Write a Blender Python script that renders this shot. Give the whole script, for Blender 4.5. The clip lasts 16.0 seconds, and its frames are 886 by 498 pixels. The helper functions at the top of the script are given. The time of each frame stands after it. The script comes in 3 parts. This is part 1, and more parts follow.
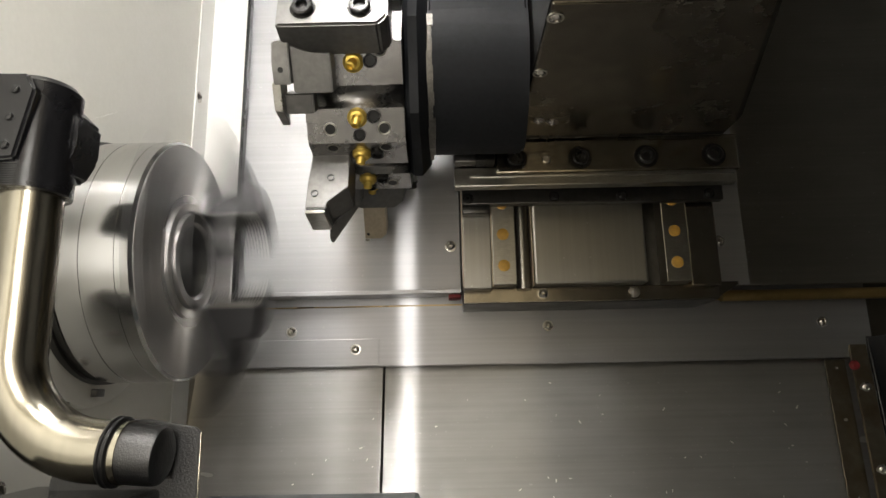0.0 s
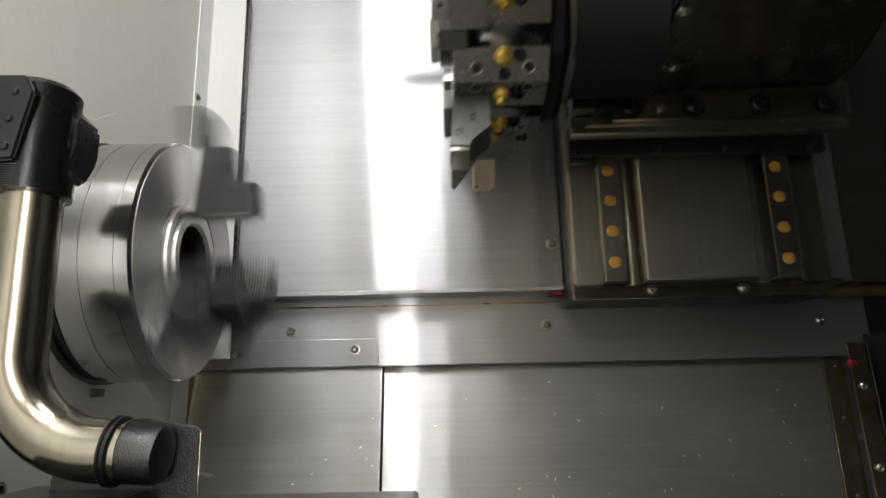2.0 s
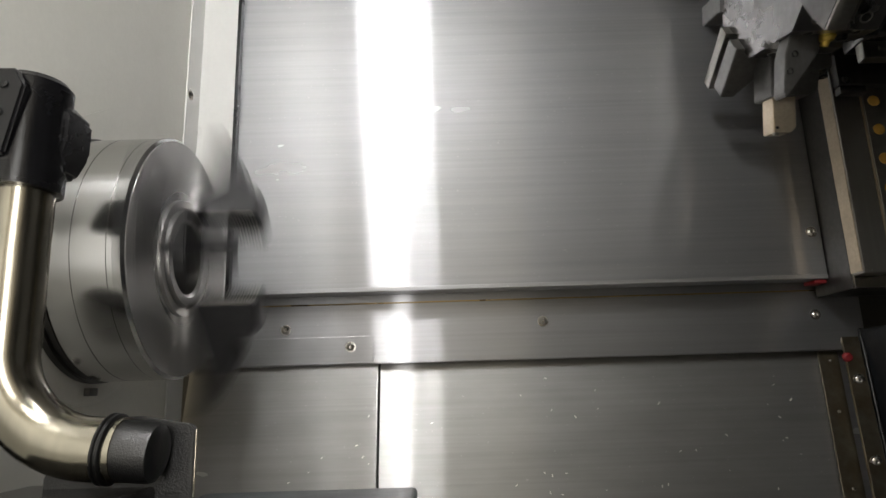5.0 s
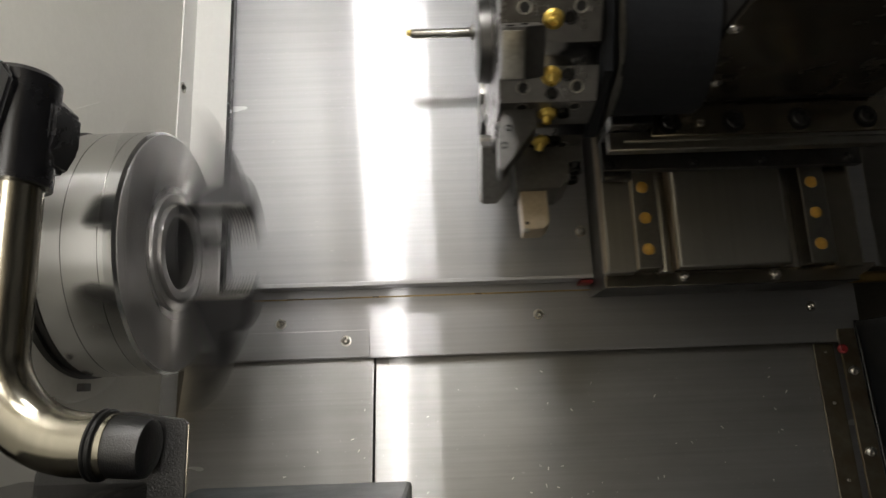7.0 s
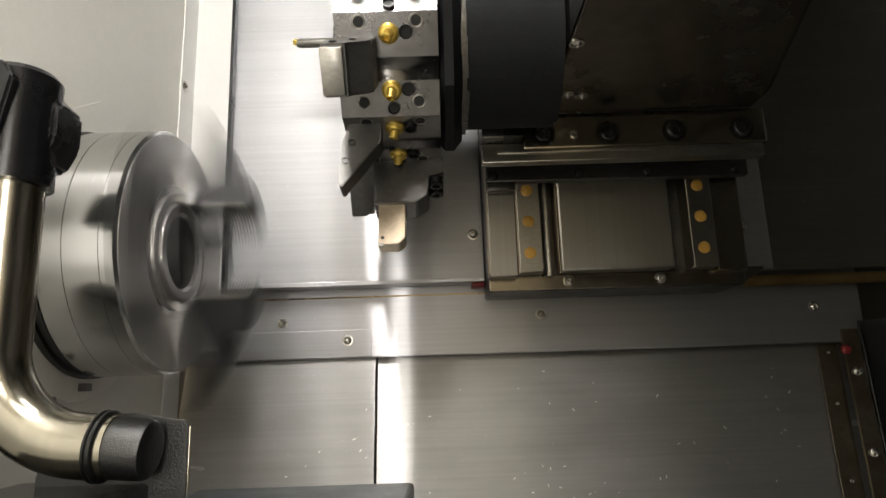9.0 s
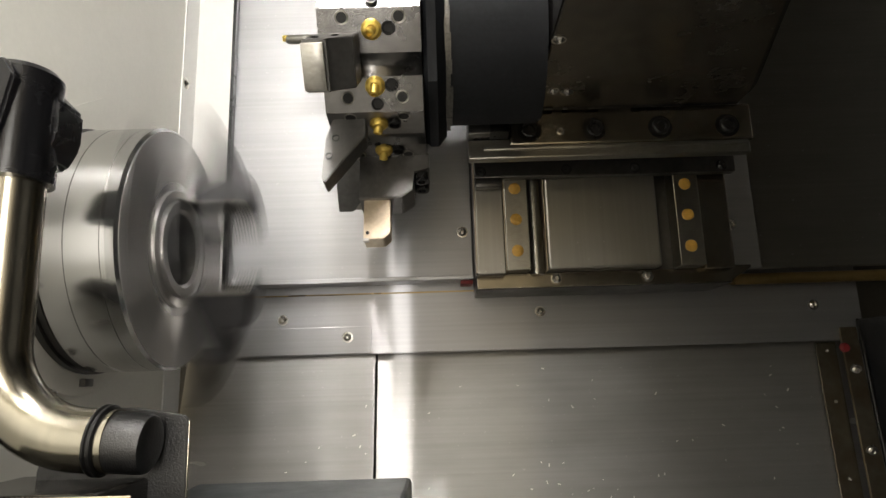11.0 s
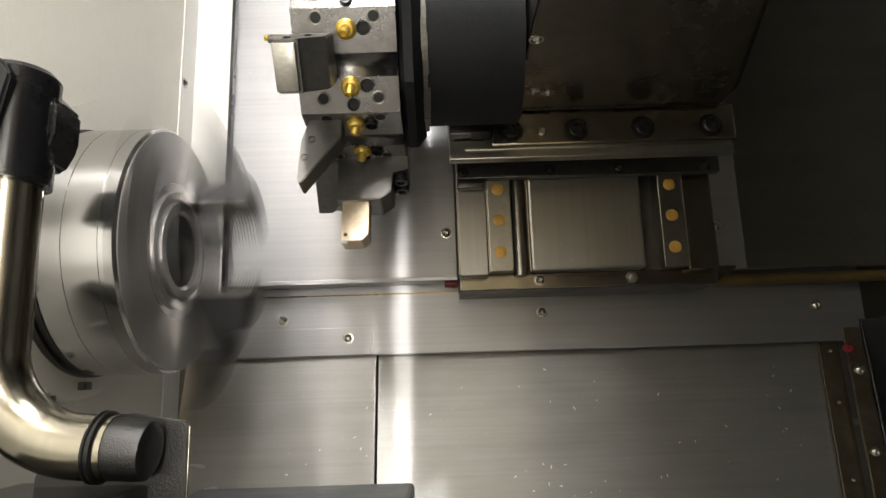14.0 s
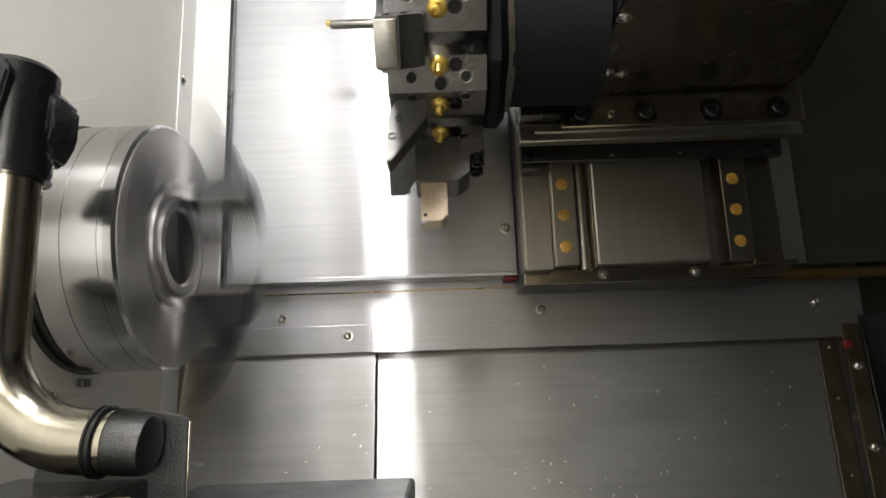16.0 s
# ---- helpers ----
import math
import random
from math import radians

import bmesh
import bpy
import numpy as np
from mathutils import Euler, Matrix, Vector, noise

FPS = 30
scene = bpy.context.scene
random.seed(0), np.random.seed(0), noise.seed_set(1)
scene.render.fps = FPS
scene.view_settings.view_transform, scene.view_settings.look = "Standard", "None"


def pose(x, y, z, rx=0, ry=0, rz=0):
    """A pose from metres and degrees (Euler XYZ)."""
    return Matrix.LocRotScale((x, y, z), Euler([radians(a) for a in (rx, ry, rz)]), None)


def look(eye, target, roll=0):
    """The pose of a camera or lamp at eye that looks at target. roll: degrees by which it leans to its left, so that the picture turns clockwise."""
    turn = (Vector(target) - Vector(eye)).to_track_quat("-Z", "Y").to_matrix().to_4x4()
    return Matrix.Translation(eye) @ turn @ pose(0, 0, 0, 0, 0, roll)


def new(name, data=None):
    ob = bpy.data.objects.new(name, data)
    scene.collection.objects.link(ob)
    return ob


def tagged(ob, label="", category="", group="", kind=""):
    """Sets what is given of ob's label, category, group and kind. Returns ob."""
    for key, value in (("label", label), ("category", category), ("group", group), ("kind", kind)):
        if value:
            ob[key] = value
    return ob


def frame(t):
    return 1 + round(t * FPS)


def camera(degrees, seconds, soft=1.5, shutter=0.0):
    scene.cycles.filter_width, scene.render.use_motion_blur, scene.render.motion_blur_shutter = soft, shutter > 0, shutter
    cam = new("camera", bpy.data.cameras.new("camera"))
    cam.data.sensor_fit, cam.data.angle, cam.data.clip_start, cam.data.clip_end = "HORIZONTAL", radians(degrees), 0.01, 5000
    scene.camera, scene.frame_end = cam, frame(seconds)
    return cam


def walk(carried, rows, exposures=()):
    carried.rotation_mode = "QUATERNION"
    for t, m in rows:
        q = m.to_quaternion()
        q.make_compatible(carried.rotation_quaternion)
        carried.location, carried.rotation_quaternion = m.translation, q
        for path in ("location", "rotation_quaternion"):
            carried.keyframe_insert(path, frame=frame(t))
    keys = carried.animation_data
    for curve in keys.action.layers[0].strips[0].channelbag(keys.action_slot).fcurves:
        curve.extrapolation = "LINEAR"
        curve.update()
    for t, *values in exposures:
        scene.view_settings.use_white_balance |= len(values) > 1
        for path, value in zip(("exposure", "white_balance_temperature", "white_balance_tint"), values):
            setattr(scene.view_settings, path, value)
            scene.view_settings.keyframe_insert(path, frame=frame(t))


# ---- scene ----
cam = camera(71.0, 16.0, 1.5, 0.65)
PATH = [
    (0, (0.24, -0.566, 0.886), (0.225, 1.385, 1.33), -1.1),
    (0.5, (0.239, -0.566, 0.885), (0.23, 1.383, 1.332), -1.2),
    (1, (0.239, -0.567, 0.885), (0.229, 1.382, 1.331), -1.2),
    (1.5, (0.238, -0.567, 0.884), (0.23, 1.382, 1.332), -1.3),
    (2, (0.241, -0.568, 0.885), (0.228, 1.382, 1.329), -1.3),
    (2.5, (0.24, -0.568, 0.883), (0.233, 1.382, 1.329), -1.5),
    (3, (0.24, -0.567, 0.882), (0.236, 1.382, 1.331), -1.5),
    (3.5, (0.238, -0.566, 0.881), (0.24, 1.382, 1.334), -1.6),
    (4, (0.238, -0.565, 0.882), (0.244, 1.384, 1.333), -1.6),
    (6.5, (0.24, -0.562, 0.883), (0.252, 1.393, 1.306), -2.0),
    (7, (0.241, -0.561, 0.883), (0.256, 1.394, 1.303), -2.0),
    (7.5, (0.241, -0.56, 0.884), (0.255, 1.395, 1.303), -2.0),
    (8, (0.239, -0.559, 0.886), (0.254, 1.397, 1.303), -1.9),
    (8.5, (0.241, -0.559, 0.886), (0.251, 1.397, 1.302), -1.9),
    (9, (0.24, -0.559, 0.885), (0.251, 1.398, 1.3), -1.9),
    (11.5, (0.243, -0.562, 0.884), (0.247, 1.396, 1.291), -1.7),
    (12, (0.242, -0.559, 0.884), (0.246, 1.399, 1.292), -1.8),
    (12.5, (0.24, -0.558, 0.885), (0.248, 1.4, 1.293), -1.8),
    (13, (0.239, -0.556, 0.885), (0.247, 1.402, 1.293), -1.8),
    (13.5, (0.24, -0.556, 0.886), (0.246, 1.403, 1.292), -1.8),
    (14, (0.24, -0.557, 0.888), (0.248, 1.402, 1.29), -1.8),
    (14.5, (0.24, -0.558, 0.885), (0.249, 1.401, 1.29), -1.9),
    (15, (0.238, -0.557, 0.883), (0.251, 1.401, 1.289), -1.9),
    (15.5, (0.238, -0.556, 0.882), (0.252, 1.402, 1.289), -2.0),
    (16, (0.239, -0.556, 0.884), (0.252, 1.402, 1.287), -2.0),
]

# exposure of the film: the camera opens up when the turret covers the lamp's reflection
EXPOSURES = [(0.0, 0.74, 6650, 10), (0.9, 0.68, 6700, 10), (1.5, 0.4, 6400, 10), (2.0, 0.2, 6400, 10), (3.5, 0.06, 6400, 10), (6.5, 0.05, 6450, 10), (7.0, 0.0, 6600, 10),
             (7.5, 0.05, 6600, 10), (8.0, 0.3, 6700, 10), (9.0, 0.5, 6700, 10), (12.5, 0.68, 6700, 10), (15.2, 0.76, 6750, 10), (15.6, 0.7, 6600, 10), (16.0, 0.6, 6400, 10)]
walk(cam, [(t, look(eye, target, roll)) for t, eye, target, roll in PATH], EXPOSURES)

# ---- light ----
world = bpy.data.worlds.new("workshop_air")
scene.world = world
world.use_nodes = True
world.node_tree.nodes["Background"].inputs["Color"].default_value = (1.0, 0.84, 0.56, 1)
world.node_tree.nodes["Background"].inputs["Strength"].default_value = 0.4
LED_STRENGTH = 300.0
PANEL_STRENGTH = 32.0
FILL_WATTS = 3.1


# ---- materials ----
def nodes_of(name):
    m = bpy.data.materials.new(name)
    m.use_nodes = True
    nt = m.node_tree
    return m, nt, nt.nodes["Principled BSDF"]


def add(nt, kind, **values):
    n = nt.nodes.new(kind)
    for key, v in values.items():
        n.inputs[key].default_value = v
    return n


def coords(nt, scale, which="Object"):
    tc = nt.nodes.new("ShaderNodeTexCoord")
    mp = nt.nodes.new("ShaderNodeMapping")
    mp.inputs["Scale"].default_value = scale
    nt.links.new(tc.outputs[which], mp.inputs["Vector"])
    return mp.outputs["Vector"]


def ramp(nt, value, lo, hi, p0=0.3, p1=0.7):
    r = nt.nodes.new("ShaderNodeValToRGB")
    r.color_ramp.elements[0].position, r.color_ramp.elements[1].position = p0, p1
    r.color_ramp.elements[0].color = (*lo, 1) if isinstance(lo, tuple) else (lo, lo, lo, 1)
    r.color_ramp.elements[1].color = (*hi, 1) if isinstance(hi, tuple) else (hi, hi, hi, 1)
    nt.links.new(value, r.inputs["Fac"])
    return r.outputs["Color"]


def brushed(name, base, rough, stroke=(3, 260, 260), aniso=0.85, dirt=0.1, haze=0.56, share=0.5):
    """Brushed sheet: strokes along x, two scales of wear; the uv's u runs across the strokes."""
    m, nt, b = nodes_of(name)
    lk = nt.links.new
    grain = add(nt, "ShaderNodeTexNoise", Scale=1.0, Detail=3.0)
    lk(coords(nt, stroke), grain.inputs["Vector"])
    cloud = add(nt, "ShaderNodeTexNoise", Scale=7.0, Detail=4.0, Roughness=0.6)
    lk(coords(nt, (0.6, 2, 2)), cloud.inputs["Vector"])
    speck = add(nt, "ShaderNodeTexNoise", Scale=260.0, Detail=1.0)
    lk(coords(nt, (1, 1, 1)), speck.inputs["Vector"])
    mix = nt.nodes.new("ShaderNodeMix")
    mix.data_type = "RGBA"
    mix.blend_type = "MULTIPLY"
    mix.inputs["Factor"].default_value = 0.8
    lk(ramp(nt, grain.outputs["Fac"], tuple(c * 0.94 for c in base), tuple(min(1, c * 1.03) for c in base)), mix.inputs["A"])
    lk(ramp(nt, cloud.outputs["Fac"], 1.0 - dirt, 1.0), mix.inputs["B"])
    spot = nt.nodes.new("ShaderNodeMix")
    spot.data_type = "RGBA"
    lk(ramp(nt, speck.outputs["Fac"], 0.0, 0.3, 0.74, 0.78), spot.inputs["Factor"])
    lk(mix.outputs["Result"], spot.inputs["A"])
    spot.inputs["B"].default_value = (0.8, 0.79, 0.76, 1)
    gloss = nt.nodes.new("ShaderNodeBsdfAnisotropic")
    lk(spot.outputs["Result"], gloss.inputs["Color"])
    lk(ramp(nt, cloud.outputs["Fac"], rough * 0.92, rough * 1.1), gloss.inputs["Roughness"])
    gloss.inputs["Anisotropy"].default_value = -aniso
    tan = nt.nodes.new("ShaderNodeTangent")
    tan.direction_type = "UV_MAP"
    tan.uv_map = "brush"
    lk(tan.outputs["Tangent"], gloss.inputs["Tangent"])
    bump = add(nt, "ShaderNodeBump", Strength=0.008, Distance=0.0004)
    lk(grain.outputs["Fac"], bump.inputs["Height"])
    lk(bump.outputs["Normal"], gloss.inputs["Normal"])
    nt.nodes.remove(b)
    wide = nt.nodes.new("ShaderNodeBsdfPrincipled")
    wide.inputs["Metallic"].default_value = 1.0
    wide.inputs["Roughness"].default_value = haze
    lk(spot.outputs["Result"], wide.inputs["Base Color"])
    both = nt.nodes.new("ShaderNodeMixShader")
    both.inputs["Fac"].default_value = share
    lk(gloss.outputs["BSDF"], both.inputs[1])
    lk(wide.outputs["BSDF"], both.inputs[2])
    lk(both.outputs["Shader"], nt.nodes["Material Output"].inputs["Surface"])
    return m


def surface(name, base, rough, metal=0.0, grain=120.0, bump=0.12, vary=0.25, stretch=(1, 1, 1), second=None, spec=0.5, round_x=0.0):
    """Any other surface: base colour with stains at a large and a fine scale, uneven gloss and fine relief."""
    m, nt, b = nodes_of(name)
    lk = nt.links.new
    fine = add(nt, "ShaderNodeTexNoise", Scale=grain, Detail=4.0)
    lk(coords(nt, stretch), fine.inputs["Vector"])
    wide = add(nt, "ShaderNodeTexNoise", Scale=14.0, Detail=5.0, Roughness=0.65)
    lk(coords(nt, (1, 1, 1)), wide.inputs["Vector"])
    mix = nt.nodes.new("ShaderNodeMix")
    mix.data_type = "RGBA"
    mix.inputs["B"].default_value = (*(second or tuple(c * (1 - vary) for c in base)), 1)
    lk(ramp(nt, fine.outputs["Fac"], tuple(c * (1 - vary * 0.5) for c in base), tuple(min(1, c * (1 + vary * 0.3)) for c in base)), mix.inputs["A"])
    lk(ramp(nt, wide.outputs["Fac"], 0.0, 0.9, 0.48, 0.72), mix.inputs["Factor"])
    lk(mix.outputs["Result"], b.inputs["Base Color"])
    b.inputs["Metallic"].default_value = metal
    b.inputs["Specular IOR Level"].default_value = spec
    lk(ramp(nt, wide.outputs["Fac"], rough * 0.8, min(1.0, rough * 1.25)), b.inputs["Roughness"])
    if round_x:
        tan = nt.nodes.new("ShaderNodeTangent")
        tan.direction_type, tan.axis = "RADIAL", "X"
        lk(tan.outputs["Tangent"], b.inputs["Tangent"])
        b.inputs["Anisotropic"].default_value = round_x
        b.inputs["Anisotropic Rotation"].default_value = 0.25
    bp = add(nt, "ShaderNodeBump", Strength=bump, Distance=0.0005)
    lk(fine.outputs["Fac"], bp.inputs["Height"])
    lk(bp.outputs["Normal"], b.inputs["Normal"])
    return m


def glow(name, colour, strength):
    m, nt, b = nodes_of(name)
    b.inputs["Base Color"].default_value = (0.8, 0.8, 0.8, 1)
    b.inputs["Emission Color"].default_value = (*colour, 1)
    b.inputs["Emission Strength"].default_value = strength
    return m


# brushed stainless darkened in colour, so the far cover looks dim under the lamp
DIMMED_SHEET = brushed("dimmed_stainless", (0.30, 0.285, 0.25), 0.33, dirt=0.25, haze=0.5, share=0.3)
STEEL_SHEET = brushed("brushed_stainless", (0.54, 0.54, 0.56), 0.25, aniso=0.88, haze=0.52, share=0.55)
STEEL_BAND = brushed("brushed_stainless_strip", (0.55, 0.55, 0.57), 0.25, aniso=0.88, haze=0.48, share=0.55)
STEEL_CHUTE = brushed("brushed_stainless_chute", (0.52, 0.515, 0.51), 0.25, aniso=0.88, dirt=0.25, haze=0.5, share=0.58)
STEEL_COVER = brushed("ground_steel_cover", (0.36, 0.35, 0.325), 0.3, stroke=(240, 240, 4), aniso=0.4, haze=0.45)
WHITE = surface("white_enamel", (0.70, 0.69, 0.63), 0.35, grain=220, bump=0.05, vary=0.05)
WHITE_TRIM = surface("white_enamel_trim", (0.76, 0.76, 0.74), 0.32, grain=220, bump=0.05, vary=0.04)
CHROME = surface("turned_steel", (0.58, 0.58, 0.57), 0.17, 1.0, grain=60, bump=0.004, vary=0.05, stretch=(12, 1, 1))
FACE_STEEL = surface("faced_steel", (0.66, 0.65, 0.64), 0.36, 1.0, grain=90, bump=0.01, vary=0.06)
JAW = surface("soft_jaw_steel", (0.055, 0.055, 0.058), 0.42, 0.7, grain=160, bump=0.1)
DARK = surface("blackened_steel", (0.085, 0.083, 0.08), 0.34, 0.8, grain=150, bump=0.08, vary=0.35)
HOLDER = surface("phosphated_tool_steel", (0.13, 0.127, 0.122), 0.36, 0.7, grain=200, bump=0.08, vary=0.3)
TURRET_STEEL = surface("nickel_turret_steel", (0.23, 0.225, 0.22), 0.26, 1.0, grain=120, bump=0.06, vary=0.3)
GROUND = surface("ground_way_steel", (0.36, 0.35, 0.32), 0.32, 1.0, grain=180, bump=0.04, vary=0.3, stretch=(1, 1, 8))
OILY = surface("oily_grey_iron", (0.32, 0.29, 0.235), 0.2, 0.95, grain=90, bump=0.1, vary=0.4, second=(0.22, 0.18, 0.12))
HOUSING = surface("black_wrinkle_enamel", (0.012, 0.013, 0.015), 0.45, 0.0, grain=260, bump=0.2, vary=0.4, spec=0.12)
BODY = surface("black_gloss_enamel", (0.012, 0.011, 0.010), 0.17, 0.0, grain=120, bump=0.05, vary=0.4)
OILED_PLATE = surface("oiled_dark_plate", (0.19, 0.17, 0.14), 0.24, 0.9, grain=60, bump=0.03, vary=0.35)
PLASTIC = surface("black_plastic", (0.007, 0.007, 0.008), 0.27, 0.0, grain=300, bump=0.05, vary=0.4, spec=0.6)
CAST = surface("black_textured_casting", (0.004, 0.004, 0.004), 0.33, 0.0, grain=900, bump=0.6, vary=0.4, spec=0.7)
PIPE = surface("satin_stainless_tube", (0.36, 0.335, 0.27), 0.2, 1.0, grain=260, bump=0.06, vary=0.15, stretch=(1, 1, 0.1))
BRASS = surface("brass", (0.74, 0.53, 0.12), 0.36, 0.75, grain=160, bump=0.08, vary=0.3)
OIL_DOT = surface("amber_oil_plug", (0.62, 0.36, 0.07), 0.45, 0.15, grain=300, bump=0.15, vary=0.35)
SCREW = surface("zinc_screw", (0.60, 0.58, 0.54), 0.25, 1.0, grain=300, bump=0.05, vary=0.2)
BLACK_SCREW = surface("black_oxide_screw", (0.018, 0.018, 0.018), 0.28, 0.3, grain=300, bump=0.05)
SOCKET = surface("screw_socket", (0.012, 0.012, 0.012), 0.5, 0.3, grain=300)
# pale, barely metallic colour that paints the sparkle of the chips
CHIP = surface("chip_sparkle", (0.78, 0.76, 0.70), 0.4, 0.3, grain=300)
WORN = surface("worn_bare_metal", (0.13, 0.125, 0.115), 0.38, 1.0, grain=420, bump=0.9, vary=0.5)
CARBIDE = surface("pale_shank_steel", (0.52, 0.44, 0.33), 0.38, 0.8, grain=260, bump=0.06, vary=0.2)
GOLD_INSERT = surface("coated_insert", (0.80, 0.60, 0.16), 0.3, 0.9, grain=300)
RED = surface("red_wiper", (0.22, 0.012, 0.015), 0.5, grain=200)
RUBBER = surface("black_rubber", (0.006, 0.006, 0.006), 0.28, grain=200, bump=0.04, spec=0.35)
ROD = surface("oily_brass_rod", (0.36, 0.25, 0.10), 0.3, 0.9, grain=120, vary=0.4, stretch=(0.1, 1, 1))
GREY_BLOCK = surface("dark_grey_enamel", (0.055, 0.062, 0.065), 0.36, 0.0, grain=160, bump=0.15, vary=0.4)
WALL_GREY = surface("grey_enclosure_enamel", (0.30, 0.29, 0.27), 0.45, grain=180, bump=0.05, vary=0.12)
DARK_WALL = surface("charcoal_enclosure_enamel", (0.05, 0.05, 0.05), 0.4, grain=180, bump=0.05, vary=0.2)
LED = glow("white_led", (1.0, 0.985, 0.96), LED_STRENGTH)
DIFFUSER = glow("fill_panel_glow", (1.0, 0.98, 0.95), PANEL_STRENGTH)
BROWN_SHEET = surface("mottled_brown_sheet", (0.17, 0.15, 0.11), 0.36, 0.9, grain=90, bump=0.06, vary=0.35, second=(0.10, 0.075, 0.045))

# ---- mesh helpers ----
ORIGIN = {}


def thing(name, label, category, at=(0, 0, 0), group="", kind=""):
    ob = new(name)
    ob.empty_display_size = 0.02
    ob.location = at
    ORIGIN[ob.name] = Vector(at)
    return tagged(ob, label, category, group, kind)


def mesh_of(name, bm, material, smooth=35):
    me = bpy.data.meshes.new(name)
    bmesh.ops.recalc_face_normals(bm, faces=bm.faces)
    for e in bm.edges:
        if len(e.link_faces) == 2 and e.calc_face_angle() > radians(smooth):
            e.smooth = False
    for f in bm.faces:
        f.smooth = f.calc_area() < 0.002
    bm.to_mesh(me)
    bm.free()
    me.materials.append(material)
    return me


def part(name, bm, material, parent, label="", local=False):
    """Links bm as one mesh under parent. Its vertices are given in the world's metres, or, if local, in the parent's."""
    base = Vector()
    if not local:
        base = ORIGIN[parent.name]
        bmesh.ops.translate(bm, vec=-base, verts=bm.verts)
    ob = new(name, mesh_of(name, bm, material))
    ob.parent = parent
    ORIGIN[ob.name] = base
    return tagged(ob, label) if label else ob


def solo(name, bm, material, label, category, kind="", group=""):
    ob = new(name, mesh_of(name, bm, material))
    ORIGIN[ob.name] = Vector()
    return tagged(ob, label, category, group, kind)


def box(bm, x, y, z, bevel=0.001, m=None, segments=2):
    """A box from (x0, x1), (y0, y1), (z0, z1) with rounded edges, moved by m."""
    got = bmesh.ops.create_cube(bm, size=1.0)["verts"]
    for v in got:
        v.co = Vector([a[0] + (c + 0.5) * (a[1] - a[0]) for a, c in zip((x, y, z), v.co)])
    if bevel:
        edges = list({e for v in got for e in v.link_edges})
        new_faces = bmesh.ops.bevel(bm, geom=edges, offset=bevel, segments=segments, affect="EDGES", profile=0.5)["faces"]
        got = list({v for f in new_faces for v in f.verts})
    if m is not None:
        bmesh.ops.transform(bm, matrix=m, verts=got)
    return bm


def prism(bm, points, axis, lo, hi, m=None):
    """A polygon swept along an axis. The points lie in the other two axes, in the order of x, y, z."""
    rings = []
    for level in (lo, hi):
        ring = []
        for p in points:
            c = list(p)
            c.insert(axis, level)
            ring.append(bm.verts.new(c))
        rings.append(ring)
    n = len(points)
    bm.faces.new(rings[0])
    bm.faces.new(rings[1][::-1])
    for i in range(n):
        bm.faces.new((rings[0][i], rings[1][i], rings[1][(i + 1) % n], rings[0][(i + 1) % n]))
    if m is not None:
        bmesh.ops.transform(bm, matrix=m, verts=rings[0] + rings[1])
    return bm


def turned(bm, profile, base, along, seg=32):
    """A turned body: profile of (distance along the axis, radius) from base along a direction."""
    turn = Vector(along).to_track_quat("Z", "Y").to_matrix().to_4x4()
    m = Matrix.Translation(base) @ turn
    rings = []
    for d, r in profile:
        if r < 1e-6:
            rings.append([bm.verts.new(m @ Vector((0, 0, d)))])
        else:
            rings.append([bm.verts.new(m @ Vector((r * math.cos(2 * math.pi * i / seg), r * math.sin(2 * math.pi * i / seg), d))) for i in range(seg)])
    for a, b in zip(rings, rings[1:]):
        for i in range(seg):
            j = (i + 1) % seg
            if len(a) == 1 and len(b) == 1:
                continue
            if len(a) == 1:
                bm.faces.new((a[0], b[i], b[j]))
            elif len(b) == 1:
                bm.faces.new((a[i], b[0], a[j]))
            else:
                bm.faces.new((a[i], b[i], b[j], a[j]))
    return bm


def tube(bm, points, r, seg=28):
    """A round bar along a line of points, closed at both ends."""
    pts = [Vector(p) for p in points]
    rings, side = [], None
    for i, p in enumerate(pts):
        d = (pts[min(i + 1, len(pts) - 1)] - pts[max(i - 1, 0)]).normalized()
        if side is None:
            side = d.orthogonal().normalized()
        side = (side - d * side.dot(d)).normalized()
        up = d.cross(side)
        rings.append([bm.verts.new(p + r * (math.cos(2 * math.pi * k / seg) * side + math.sin(2 * math.pi * k / seg) * up)) for k in range(seg)])
    for a, b in zip(rings, rings[1:]):
        for k in range(seg):
            bm.faces.new((a[k], a[(k + 1) % seg], b[(k + 1) % seg], b[k]))
    bm.faces.new(rings[0])
    bm.faces.new(rings[-1][::-1])
    return bm


def brush_uv(ob, across=2, along=0):
    """The uv by which brushed sheet knows its strokes: u across them."""
    layer = ob.data.uv_layers.new(name="brush")
    for loop in ob.data.loops:
        c = ob.data.vertices[loop.vertex_index].co
        layer.data[loop.index].uv = (c[across] + 0.3 * c[1], c[along] + 0.001 * c[1])
    return ob


def socket_screw(parent, at, along, r, material=BLACK_SCREW, depth=0.006, name="bolt", m=None, local=False):
    """A cap screw: a knurled round head with a hexagon socket that goes into it."""
    bm = turned(bmesh.new(), [(-0.001, r), (depth * 0.8, r), (depth, r * 0.86), (depth, r * 0.55), (depth * 0.35, r * 0.5), (depth * 0.3, 0)], at, along, 24)
    if m is not None:
        bmesh.ops.transform(bm, matrix=m, verts=bm.verts)
    return part(name, bm, material, parent, "", local)


